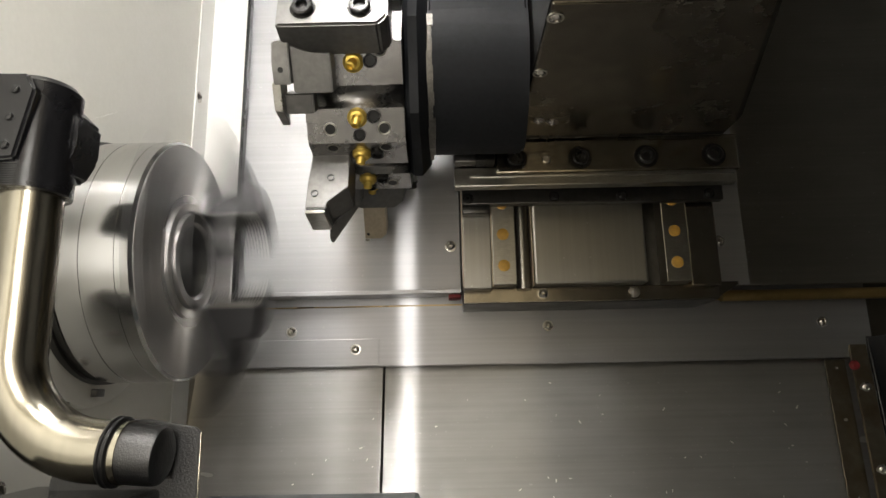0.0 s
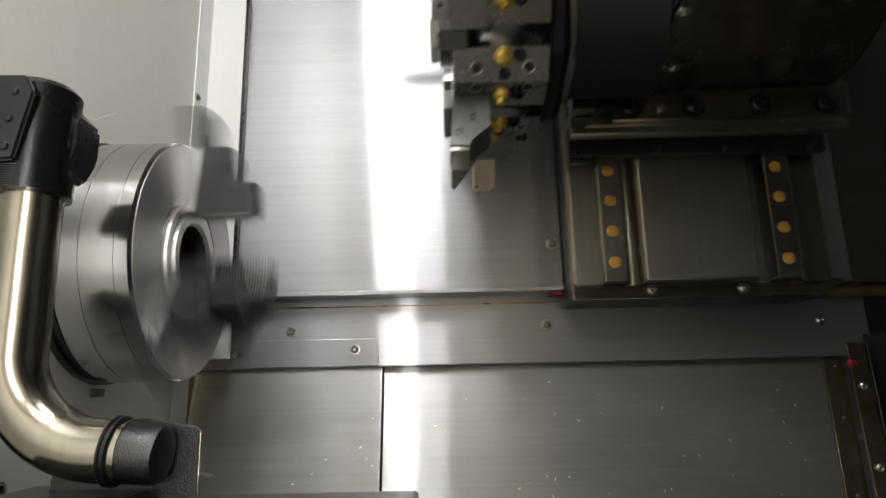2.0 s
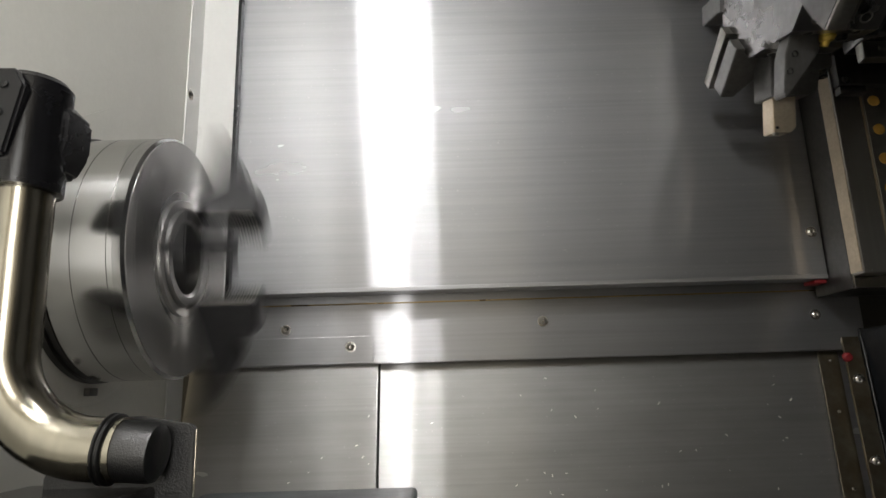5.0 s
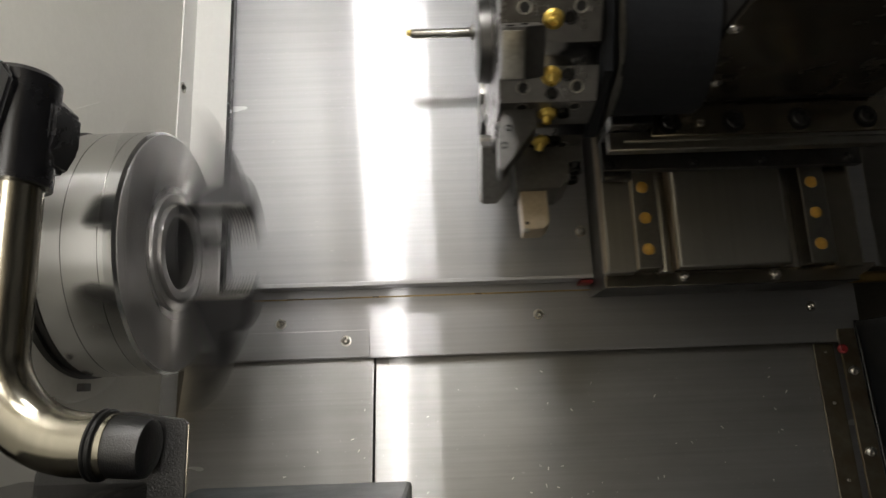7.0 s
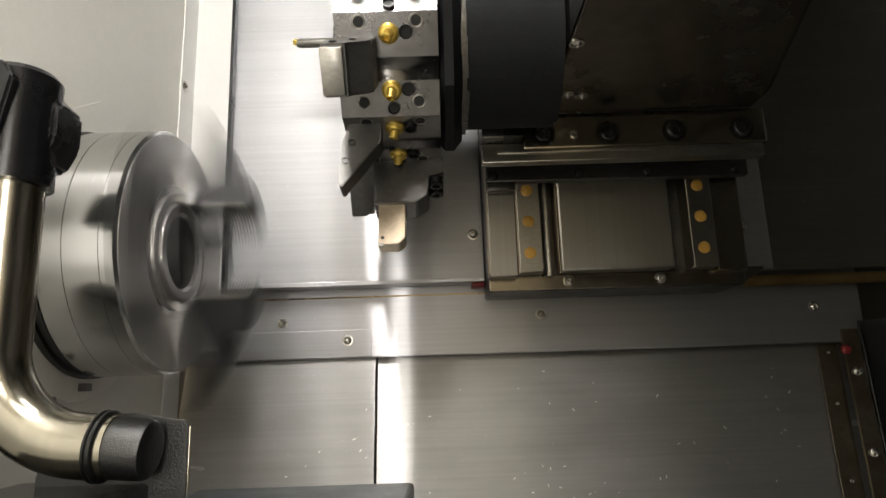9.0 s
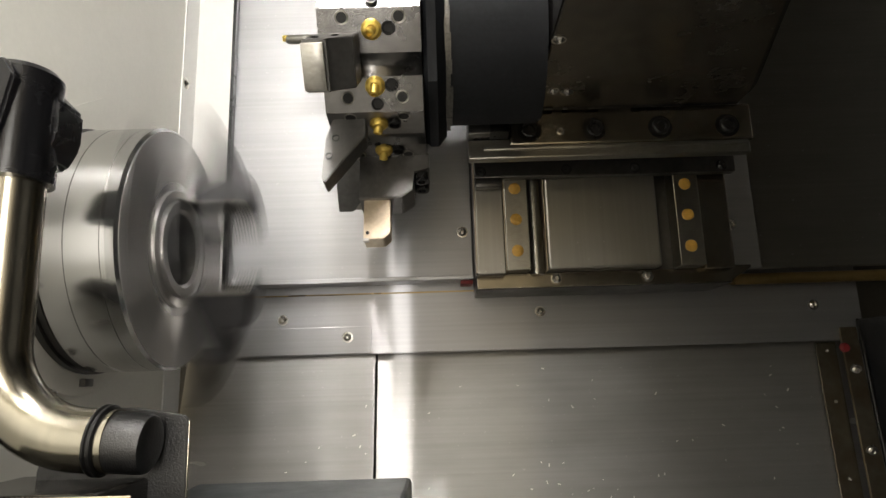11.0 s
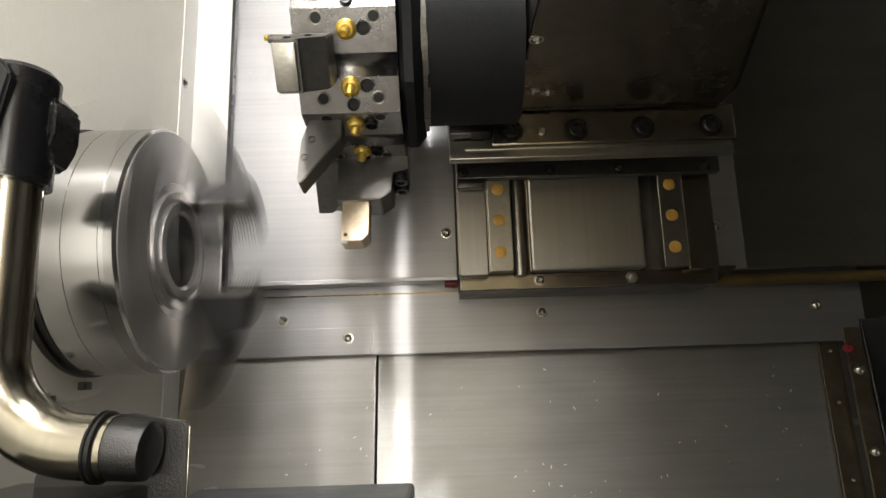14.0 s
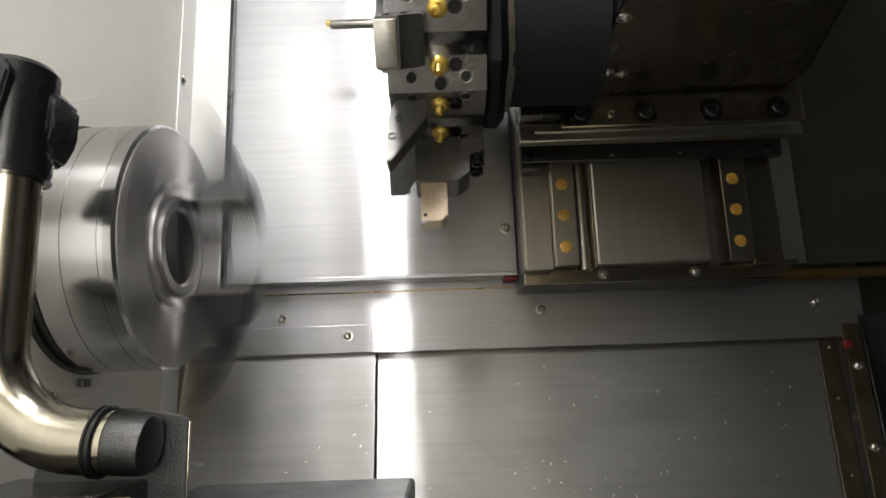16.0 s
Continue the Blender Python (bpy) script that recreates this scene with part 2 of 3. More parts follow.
def button_screw(parent, at, along, r, material=SCREW, name="screw"):
    """A low domed screw on a washer, with a socket."""
    bm = turned(bmesh.new(), [(-0.0005, r * 1.35), (0.0008, r * 1.35), (0.0009, r), (r * 0.35, r * 0.85), (r * 0.55, r * 0.5), (r * 0.46, r * 0.36), (r * 0.32, r * 0.3), (r * 0.3, 0)], at, along, 20)
    return part(name, bm, material, parent)


TOWARDS = (0, -1, 0)

# ---- the enclosure ----
FLOOR_Z, ROOF_Z = 0.60, 2.10
floor = solo("floor", box(bmesh.new(), (-0.7, 2.0), (-0.85, 0.5), (FLOOR_Z - 0.03, FLOOR_Z), 0), WALL_GREY, "grey steel chip pan under the work space", "floor", "structure")
ceiling = solo("ceiling", box(bmesh.new(), (-0.7, 2.0), (-0.85, 0.5), (ROOF_Z, ROOF_Z + 0.03), 0), WALL_GREY, "grey enamelled roof of the machine enclosure", "ceiling", "structure")
wall_back = solo("wall_back", box(bmesh.new(), (-0.7, 2.0), (0.42, 0.45), (FLOOR_Z, ROOF_Z), 0), DARK_WALL, "dark enamelled back of the machine enclosure", "wall", "structure")
wall_right = solo("wall_right", box(bmesh.new(), (1.22, 1.25), (-0.82, 0.21), (FLOOR_Z, ROOF_Z), 0), DARK_WALL, "dark enamelled end wall of the work space", "wall", "structure")

# white headstock wall, with a round opening for the spindle left behind the chuck
bm = box(bmesh.new(), (-0.118, -0.088), (-0.85, 0.224), (FLOOR_Z, ROOF_Z), 0.001)
wall_left = solo("wall_left", bm, WHITE, "white enamelled headstock wall beside the chuck", "wall", "structure")
bm = box(bmesh.new(), (-0.088, -0.086), (0.180, 0.224), (FLOOR_Z + 0.02, ROOF_Z), 0.0006)
part("cover_strip", bm, WHITE_TRIM, wall_left, "white enamelled edge strip")
bm = prism(bmesh.new(), [(-0.14, 1.068), (0.006, 1.164), (0.012, 1.158), (0.012, 0.885), (-0.14, 0.885)], 0, -0.0882, -0.0866)
part("access_plate", bm, WHITE, wall_left, "white enamelled access plate")
for y, z in ((0.19, 1.272), (0.19, 0.83), (0.19, 1.6)):
    button_screw(wall_left, (-0.086, y, z), (1, 0, 0), 0.0055)

# spindle boss: a white ring behind the chuck
bm = turned(bmesh.new(), [(0, 0.118), (0.008, 0.116), (0.010, 0.112), (0.010, 0.06)], (-0.087, -0.004, 0.994), (1, 0, 0), 64)
part("spindle_boss", bm, WHITE, wall_left, "white enamelled ring behind the chuck")
for y, z, r in ((-0.04, 0.880, 0.0075), (-0.018, 0.889, 0.006), (-0.105, 0.822, 0.0075), (-0.118, 0.945, 0.005)):
    socket_screw(wall_left, (-0.087, y, z), (1, 0, 0), r, SCREW, 0.008)
bm = box(bmesh.new(), (-0.087, -0.072), (-0.008, 0.006), (0.886, 0.893), 0.001)
part("stop_block", bm, HOLDER, wall_left)

# white upright trim between the headstock wall and the sliding cover
trim = solo("trim", box(bmesh.new(), (-0.1, -0.037), (0.221, 0.228), (0.93, ROOF_Z), 0.0012), WHITE_TRIM, "white enamelled upright trim beside the sliding cover", "trim", "structure")
part("seal", box(bmesh.new(), (-0.0385, -0.034), (0.2195, 0.2315), (1.0, ROOF_Z), 0.0006), RUBBER, trim, "black rubber wiper seal")

# fixed strip under the sliding cover
bm = prism(bmesh.new(), [(0.27, 0.9195), (0.2705, 0.918), (0.276, 0.918), (0.276, 1.08), (0.27, 1.08)], 0, -0.1, 0.80)
strip = solo("guide_strip", bm, STEEL_BAND, "brushed stainless strip under the sliding cover", "cover", "structure")
brush_uv(strip)
splice = part("splice_plate", box(bmesh.new(), (-0.098, 0.146), (0.2685, 0.2698), (0.9195, 0.955), 0.0005), STEEL_BAND, strip, "thin brushed stainless splice plate")
brush_uv(splice)
for x, z in ((0.028, 0.966), (0.115, 0.941), (-0.042, 0.937), (0.372, 0.968), (0.738, 0.966)):
    button_screw(strip, (x, 0.2685 if z < 0.96 else 0.27, z), TOWARDS, 0.0052)

part("brass_line", box(bmesh.new(), (-0.1, 0.79), (0.2688, 0.2702), (0.9975, 0.9992), 0.0004), ROD, strip, "thin brass-coloured line along the strip")

# chute sheets that lean towards the viewer at the foot
LEAN = 0.25


def chute(name, x0, x1, step, label):
    y0, y1 = 0.288 + step, 0.288 + step - LEAN * (0.945 - FLOOR_Z)
    bm = prism(bmesh.new(), [(y0, 0.945), (y1, FLOOR_Z), (y1 + 0.006, FLOOR_Z), (y0 + 0.006, 0.945)], 0, x0, x1)
    bmesh.ops.bevel(bm, geom=bm.edges[:], offset=0.0012, segments=2, affect="EDGES")
    return brush_uv(solo(name, bm, STEEL_CHUTE, label, "cover", "structure"))


chute("chute_sheet", -0.1, 0.1505, -0.004, "brushed stainless chute sheet with a folded edge")
chute("chute_sheet", 0.153, 0.80, 0.004, "wide brushed stainless chute sheet with scratches")

# end flange that follows the chute's slope, with a folded inner return, and a black panel beyond it
# sideways splay of the flange, chosen to fit the camera's view
SPLAY = 0.125


def on_flange(x, z, out=0.0):
    """A place on the flange's face: x across it at its top, z up, out towards the viewer."""
    return (x - SPLAY * (0.93 - z), 0.271 - LEAN * (0.93 - z) - out, z)


def slanted(x0, x1, out, thick, z0=FLOOR_Z, z1=0.935):
    """A plate along the chute between two slanted edges."""
    bm = bmesh.new()
    ring = [[bm.verts.new(on_flange(x, z, o)) for x, z in ((x0, z0), (x1, z0), (x1, z1), (x0, z1))] for o in (out, out - thick)]
    bm.faces.new(ring[0])
    bm.faces.new(ring[1][::-1])
    for i in range(4):
        bm.faces.new((ring[0][i], ring[1][i], ring[1][(i + 1) % 4], ring[0][(i + 1) % 4]))
    bmesh.ops.bevel(bm, geom=bm.edges[:], offset=0.0003, segments=1, affect="EDGES")
    return bm


flange = solo("end_flange", slanted(0.767, 0.789, 0.004, 0.004), BROWN_SHEET, "mottled brown steel end flange with screws", "flange", "structure")
part("inner_return", slanted(0.7405, 0.7665, -0.011, 0.003, z1=0.916), BROWN_SHEET, flange, "mottled brown folded return of the flange")
for z in (0.879, 0.782, 0.69):
    button_screw(flange, on_flange(0.7775, z, 0.004), (0, -1, -0.25), 0.0055)
for z in (0.905, 0.84, 0.75):
    button_screw(flange, on_flange(0.7535, z, -0.011), (0, -1, -0.25), 0.0016)
bm = turned(bmesh.new(), [(0, 0.0062), (0.004, 0.0060), (0.006, 0.004), (0.006, 0)], on_flange(0.767, 0.908, 0.005), TOWARDS, 20)
part("wiper", bm, RED, flange, "red rubber wiper end")
side_panel = solo("side_panel", box(bmesh.new(), (0.792, 0.80), (-0.6, 0.268), (FLOOR_Z, 0.945), 0.002), HOUSING, "black enamelled side panel beside the flange", "panel", "structure")
part("panel_edge", tube(bmesh.new(), [on_flange(0.7925, z, 0.004) for z in (0.945, 0.9, 0.8, 0.7, FLOOR_Z)], 0.0024, 12), RUBBER, side_panel, "black rubber edging")

# front: sill and posts of the open door
bm = box(bmesh.new(), (-0.7, 2.0), (-0.85, -0.82), (FLOOR_Z, 0.74), 0.002)
sill = solo("door_sill", bm, WALL_GREY, "grey enamelled sill of the open door", "sill", "structure")
bm = box(bmesh.new(), (-0.7, 2.0), (-0.85, -0.82), (1.68, ROOF_Z), 0.002)
header = solo("door_header", bm, WALL_GREY, "grey enamelled panel above the open door", "wall", "structure")
# dark panel, out of view, that blocks the door's light on the right
bm = box(bmesh.new(), (0.52, 2.0), (-0.85, -0.82), (0.74, 1.68), 0.002)
post = solo("door_blocker", bm, DARK_WALL, "unseen charcoal door panel that blocks light on the right", "door", "structure")
part("door_edge", box(bmesh.new(), (0.512, 0.5195), (-0.855, -0.815), (0.74, 1.68), 0.002), RUBBER, post, "black rubber door edge")

# dark block that stands at the foot of the view
bm = box(bmesh.new(), (0.066, 0.217), (-0.22, -0.10), (FLOOR_Z, 0.8165), 0.003)
solo("steel_block", bm, GREY_BLOCK, "dark grey enamelled block on the chip pan", "block")
bm = prism(bmesh.new(), [(-0.0865, 0.90), (-0.062, 0.862), (0.10, 0.60), (0.02, 0.60), (-0.0865, 0.79)], 1, -0.2, -0.17)
solo("brace_bar", bm, BODY, "black enamelled slanting brace bar", "brace")

# ---- work lamp and added lights ----
LAMP = Vector((0.165, -0.45, 1.65))
lamp = thing("work_lamp", "slim white LED work lamp under the roof", "lamp", LAMP)
aim = Vector((0.03, 0.6, -0.62)).normalized()
turn = Matrix.Translation(LAMP) @ aim.to_track_quat("-Z", "Y").to_matrix().to_4x4()
bm = box(bmesh.new(), (-0.11, 0.11), (-0.02, 0.02), (0.002, 0.02), 0.003, turn)
part("lamp_body", bm, WALL_GREY, lamp, "grey aluminium lamp body")
for i in range(6):
    bm = box(bmesh.new(), (-0.0615 + i * 0.0225, -0.0505 + i * 0.0225), (-0.016, 0.016), (-0.002, 0.0025), 0.001, turn)
    part("led", bm, LED, lamp)
bm = tube(bmesh.new(), [LAMP + Vector((0, -0.01, 0.014)), LAMP + Vector((0, -0.03, 0.06)), (LAMP.x, LAMP.y - 0.04, ROOF_Z)], 0.007, 12)
part("stem", bm, WALL_GREY, lamp)

# added panel light, out of view, that brightens the chute's left side
panel = thing("fill_panel", "added unseen panel light that brightens the left side", "lamp", (0.06, -0.78, 1.68))
turn = look((0.06, -0.78, 1.68), (0.12, 0.2, 0.95))
part("diffuser", box(bmesh.new(), (-0.05, 0.05), (-0.18, 0.18), (-0.004, 0.0), 0.001, turn), DIFFUSER, panel, "glowing face of the added light")
part("housing", box(bmesh.new(), (-0.06, 0.06), (-0.19, 0.19), (0.001, 0.022), 0.003, turn), WALL_GREY, panel, "grey housing of the added light")
part("stem", tube(bmesh.new(), [(0.06, -0.785, 1.70), (0.06, -0.80, 1.78), (0.06, -0.80, ROOF_Z)], 0.008, 12), WALL_GREY, panel)

# added light, unseen inside the door, turned left to brighten the headstock wall
light = bpy.data.lights.new("wall_fill", "AREA")
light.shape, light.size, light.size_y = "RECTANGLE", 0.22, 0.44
light.energy, light.color = FILL_WATTS, (1.0, 0.97, 0.93)
new("wall_fill", light).matrix_world = look((0.12, -0.70, 0.98), (-0.88, -0.40, 0.95))

# ---- chuck ----
AXIS = Vector((0, 0, 1.008))
chuck = thing("lathe_chuck", "spinning polished steel three-jaw lathe chuck", "chuck", AXIS)
R = 0.110
bm = turned(bmesh.new(), [(-0.064, 0.06), (-0.064, R - 0.002), (-0.062, R), (-0.0415, R), (-0.0412, R - 0.0007), (-0.0406, R - 0.0007), (-0.0403, R), (-0.014, R), (-0.0138, R - 0.0004), (-0.0134, R), (-0.003, R), (-0.0008, R - 0.0022), (-0.0008, 0.05)], AXIS, (1, 0, 0), 128)
part("body", bm, CHROME, chuck, "polished turned steel chuck body")
bm = turned(bmesh.new(), [(-0.0006, R - 0.0026), (0.0, R - 0.003), (0, 0.062), (-0.0015, 0.0615), (-0.0015, 0.054), (0.002, 0.0535), (0.002, 0.047), (0.0, 0.0465), (0.0, 0.0445), (0.005, 0.044), (0.005, 0.036), (0.002, 0.0335)], AXIS, (1, 0, 0), 128)
part("face", bm, FACE_STEEL, chuck, "faced steel front of the chuck")
bm = turned(bmesh.new(), [(0.002, 0.0335), (-0.06, 0.0335), (-0.06, 0.0)], AXIS, (1, 0, 0), 96)
part("bore", bm, GROUND, chuck, "bored steel hole")
bm = turned(bmesh.new(), [(-0.076, 0.03), (-0.076, 0.1115), (-0.0705, 0.1115), (-0.070, 0.1085), (-0.0645, 0.1085)], AXIS, (1, 0, 0), 64)
part("back_plate", bm, DARK, chuck, "dark steel back plate")
for k in range(3):
    m = Matrix.Rotation(radians(120 * k), 4, "X")
    bm = box(bmesh.new(), (0.0005, 0.0071), (-0.017, 0.017), (0.044, 0.107), 0.001, m)
    jaw = part("master_jaw", bm, FACE_STEEL, chuck, "steel master jaw", True)
    # stepped soft jaw
    pts = [(0.0072, 0.042), (0.064, 0.042), (0.064, 0.072), (0.044, 0.072), (0.044, 0.105), (0.024, 0.105), (0.024, 0.142), (0.0072, 0.142)]
    bm = prism(bmesh.new(), [(x, z) for x, z in pts], 1, -0.0165, 0.0165, m)
    bmesh.ops.bevel(bm, geom=bm.edges[:], offset=0.0012, segments=2, affect="EDGES")
    top = part("top_jaw", bm, JAW, chuck, "stepped black steel top jaw", True)
    teeth = [(0.062, 0.0425), (0.013, 0.0425)]
    for i in range(16):
        teeth += [(0.0135 + i * 0.003, 0.0425), (0.0145 + i * 0.003, 0.0407), (0.0155 + i * 0.003, 0.0407), (0.016 + i * 0.003, 0.0424)]
    bm = prism(bmesh.new(), teeth, 1, -0.0155, 0.0155, m)
    part("serration", bm, GROUND, top, "", True)
    for d, x in ((0.088, 0.044), (0.124, 0.024)):
        socket_screw(top, (x - 0.004, 0, d), (1, 0, 0), 0.0085, BLACK_SCREW, 0.006, "bolt", m, True)
    bm = box(bmesh.new(), (0.0002, 0.0012), (-0.0012, 0.0012), (0.066, 0.106), 0, Matrix.Rotation(radians(120 * k + 60), 4, "X"))
    part("index_line", bm, SCREW, chuck, "", True)
bm = box(bmesh.new(), (-0.034, -0.024), (-0.004, 0.004), (R - 0.0015, R + 0.0004), 0.0004, Matrix.Rotation(radians(75), 4, "X"))
part("name_plate", bm, SCREW, chuck, "small bright steel plate", True)

# ---- saddle with the sliding covers ----
saddle = thing("saddle", "oily steel lathe saddle with ground ways and sliding covers", "saddle", (0.42, 0.2, 0.99))
cover = part("sliding_cover", box(bmesh.new(), (-0.62, 0.257), (0.233, 0.239), (1.012, 1.72), 0.0012), STEEL_SHEET, saddle, "long brushed stainless sliding cover")
brush_uv(cover)
brush_uv(part("cover_flange", box(bmesh.new(), (-0.62, 0.257), (0.2325, 0.2615), (1.0085, 1.0145), 0.001), STEEL_BAND, saddle, "folded lower edge of the cover"), 1, 0)
far_cover = part("far_cover", box(bmesh.new(), (0.585, 1.3), (0.238, 0.244), (1.012, 1.72), 0.0012), DIMMED_SHEET, saddle, "brushed stainless cover beyond the saddle, its colour darkened for shade")
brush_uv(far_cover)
brush_uv(part("lap_strip", box(bmesh.new(), (0.585, 0.631), (0.2335, 0.2372), (1.012, 1.72), 0.0008), STEEL_SHEET, saddle, "brushed stainless lap strip"))
for x, z in ((0.244, 1.071), (0.597, 1.071), (0.244, 1.30), (0.597, 1.30), (0.244, 1.5)):
    button_screw(saddle, (x, 0.233, z), TOWARDS, 0.0055)
part("guide_rod", tube(bmesh.new(), [(0.60, 0.254, 1.001), (1.3, 0.254, 1.001)], 0.0075), ROD, saddle, "oily brass-coloured guide rod")
part("wiper", box(bmesh.new(), (0.240, 0.256), (0.236, 0.262), (1.003, 1.0078), 0.001), RED, saddle, "red rubber wiper strip")
part("wiper", box(bmesh.new(), (0.2575, 0.2605), (0.21, 0.236), (1.262, 1.285), 0.001), RED, saddle, "red rubber wiper strip")
part("base", box(bmesh.new(), (0.258, 0.57), (0.19, 0.268), (0.988, 1.72), 0.0015), DARK, saddle, "dark oily base plate")
strip_l = part("side_cover", box(bmesh.new(), (0.2585, 0.2925), (0.166, 0.1895), (1.003, 1.70), 0.0015), STEEL_COVER, saddle, "bright ground steel side cover")
brush_uv(strip_l, 0, 2)
for x0, x1 in ((0.294, 0.322), (0.5, 0.53)):
    way = part("slide_way", box(bmesh.new(), (x0, x1), (0.163, 0.1895), (1.007, 1.70), 0.001), GROUND, saddle, "ground steel way with amber oil plugs")
    for i in range(14):
        bm = turned(bmesh.new(), [(-0.001, 0.0072), (0.0006, 0.0072), (0.0009, 0.0066), (0.0009, 0)], ((x0 + x1) / 2 - 0.001, 0.163, 1.030 + i * 0.0385), TOWARDS, 20)
        part("oil_plug", bm, OIL_DOT, way)
# pale strips paint the lamp light on the left-facing edges
for x0, y0 in ((0.2575, 0.168), (0.2928, 0.1645), (0.3418, 0.168)):
    part("lit_edge", box(bmesh.new(), (x0, x0 + 0.0011), (y0, 0.1894), (1.006, 1.70), 0.0003), CARBIDE, saddle, "pale strip painting the lamp-lit left edge")
part("fillet_rod", tube(bmesh.new(), [(0.332, 0.183, 1.004), (0.332, 0.183, 1.70)], 0.0085), GROUND, saddle, "round ground steel rod")
mid = part("middle_cover", box(bmesh.new(), (0.3435, 0.479), (0.165, 0.1895), (1.007, 1.70), 0.003), STEEL_COVER, saddle, "wide ground steel middle cover")
brush_uv(mid, 0, 2)
right = part("side_cover", box(bmesh.new(), (0.532, 0.568), (0.172, 0.1895), (1.003, 1.70), 0.0015), OILY, saddle, "oily grey side cover")
foot = part("foot_plate", box(bmesh.new(), (0.2585, 0.5695), (0.186, 0.1895), (0.9885, 1.0065), 0.001), OILY, saddle, "oily foot plate")
for x in (0.355, 0.466):
    button_screw(saddle, (x, 0.186, 0.9985), TOWARDS, 0.0052)
part("bracket", prism(bmesh.new(), [(0.57, 0.99), (0.60, 1.008), (0.60, 1.0115), (0.57, 1.0115)], 1, 0.2, 0.232), OILY, saddle, "small folded bracket")

# ---- cross slide ----
slide = thing("cross_slide", "black cross slide body with an oily bolted rail", "slide", (0.42, 0.1, 1.11))
bm = box(bmesh.new(), (0.2585, 0.572), (0.150, 0.1622), (1.103, 1.145), 0.0012)
box(bm, (0.2585, 0.2915), (0.150, 0.1622), (1.092, 1.102), 0.0012)
part("wiper_plate", bm, DARK, slide, "dark steel wiper plate")
for x in (0.266, 0.369, 0.451, 0.555):
    button_screw(slide, (x, 0.150, 1.1105), TOWARDS, 0.0048, BLACK_SCREW)
bm = box(bmesh.new(), (0.249, 0.56), (0.086, 0.1), (1.104, 1.126), 0.0015)
part("rail", bm, GROUND, slide, "oily ground steel rail")
part("rail_lip", box(bmesh.new(), (0.266, 0.557), (0.0835, 0.0865), (1.113, 1.1175), 0.001), GROUND, slide)
bm = box(bmesh.new(), (0.295, 0.563), (0.082, 0.12), (1.1175, 1.1585), 0.002)
clamp = part("clamp_bar", bm, OILY, slide, "oily grey steel clamp bar")
for x in (0.317, 0.388, 0.461, 0.535):
    # black disc laid on the bar stands for the shade in the bore
    bm = turned(bmesh.new(), [(0, 0.0132), (0.0006, 0.0132), (0.0006, 0.0115), (0.0003, 0)], (x, 0.082, 1.1335), TOWARDS, 28)
    part("counterbore_shade", bm, RUBBER, clamp)
    socket_screw(clamp, (x, 0.0812, 1.1335), TOWARDS, 0.0092, BLACK_SCREW, 0.005)
socket_screw(clamp, (0.351, 0.0822, 1.1325), TOWARDS, 0.005, SCREW, 0.002)
part("wedge", box(bmesh.new(), (0.249, 0.288), (0.07, 0.12), (1.127, 1.15), 0.002), TURRET_STEEL, slide, "bright machined wedge")
part("gib", box(bmesh.new(), (0.272, 0.2935), (0.066, 0.12), (1.1265, 1.149), 0.0015), RUBBER, slide, "black gib wiper")
# black body: a deep slab over the rail, seen from below
bm = prism(bmesh.new(), [(0.319, -0.17), (0.487, -0.17), (0.553, 0.045), (0.553, 0.10), (0.319, 0.10)], 2, 1.1595, 1.72)
bmesh.ops.bevel(bm, geom=bm.edges[:], offset=0.003, segments=2, affect="EDGES")
part("body", bm, BODY, slide, "black gloss enamelled slide body")
bm = prism(bmesh.new(), [(0.3195, -0.167), (0.482, -0.167), (0.546, 0.045), (0.546, 0.074), (0.3195, 0.074)], 2, 1.1565, 1.160)
bmesh.ops.bevel(bm, geom=bm.edges[:], offset=0.001, segments=2, affect="EDGES")
part("cover_plate", bm, OILED_PLATE, slide, "oily dark screwed cover plate under the body")
for x, y in ((0.3245, -0.067), (0.3245, -0.15), (0.351, 0.037), (0.336, 0.033)):
    button_screw(slide, (x, y, 1.1565), (0, 0, -1), 0.005)
part("gasket", box(bmesh.new(), (0.325, 0.545), (0.0742, 0.0775), (1.155, 1.1595), 0.001), RUBBER, slide, "wet black gasket line")
# turret head housing: a rounded black casting round the turret's shaft
TC = Vector((0.16, 0.0214, 1.2029))
HR = 0.090
pts = [(TC.y + HR * math.cos(a), TC.z + HR * math.sin(a)) for a in [radians(170 + 8 * i) for i in range(13)]]
pts += [(0.10, 1.175), (0.10, 1.72), (-0.08, 1.72)]
bm = prism(bmesh.new(), pts, 0, 0.226, 0.317)
bmesh.ops.bevel(bm, geom=bm.edges[:], offset=0.003, segments=2, affect="EDGES")
part("turret_housing", bm, HOUSING, slide, "black wrinkle-enamelled turret housing")
bm = turned(bmesh.new(), [(0, 0.05), (0, 0.104), (0.004, 0.108), (0.012, 0.108), (0.020, 0.098), (0.022, 0.05)], (0.205, TC.y, TC.z), (1, 0, 0), 8)
part("collar", bm, HOUSING, slide, "dark chamfered collar behind the turret")

rough_edge = bmesh.new()
for i in range(13):
    a, b2 = radians(172 + 7.5 * i), radians(179.5 + 7.5 * i)
    ring_in, ring_out = HR - 0.004, HR + 0.0012 + 0.0012 * random.random()
    prism(rough_edge, [(TC.y + ring_in * math.cos(a), TC.z + ring_in * math.sin(a)), (TC.y + ring_out * math.cos(a), TC.z + ring_out * math.sin(a)), (TC.y + ring_out * math.cos(b2), TC.z + ring_out * math.sin(b2)), (TC.y + ring_in * math.cos(b2), TC.z + ring_in * math.sin(b2))], 0, 0.2245, 0.2285 + 0.003 * random.random())
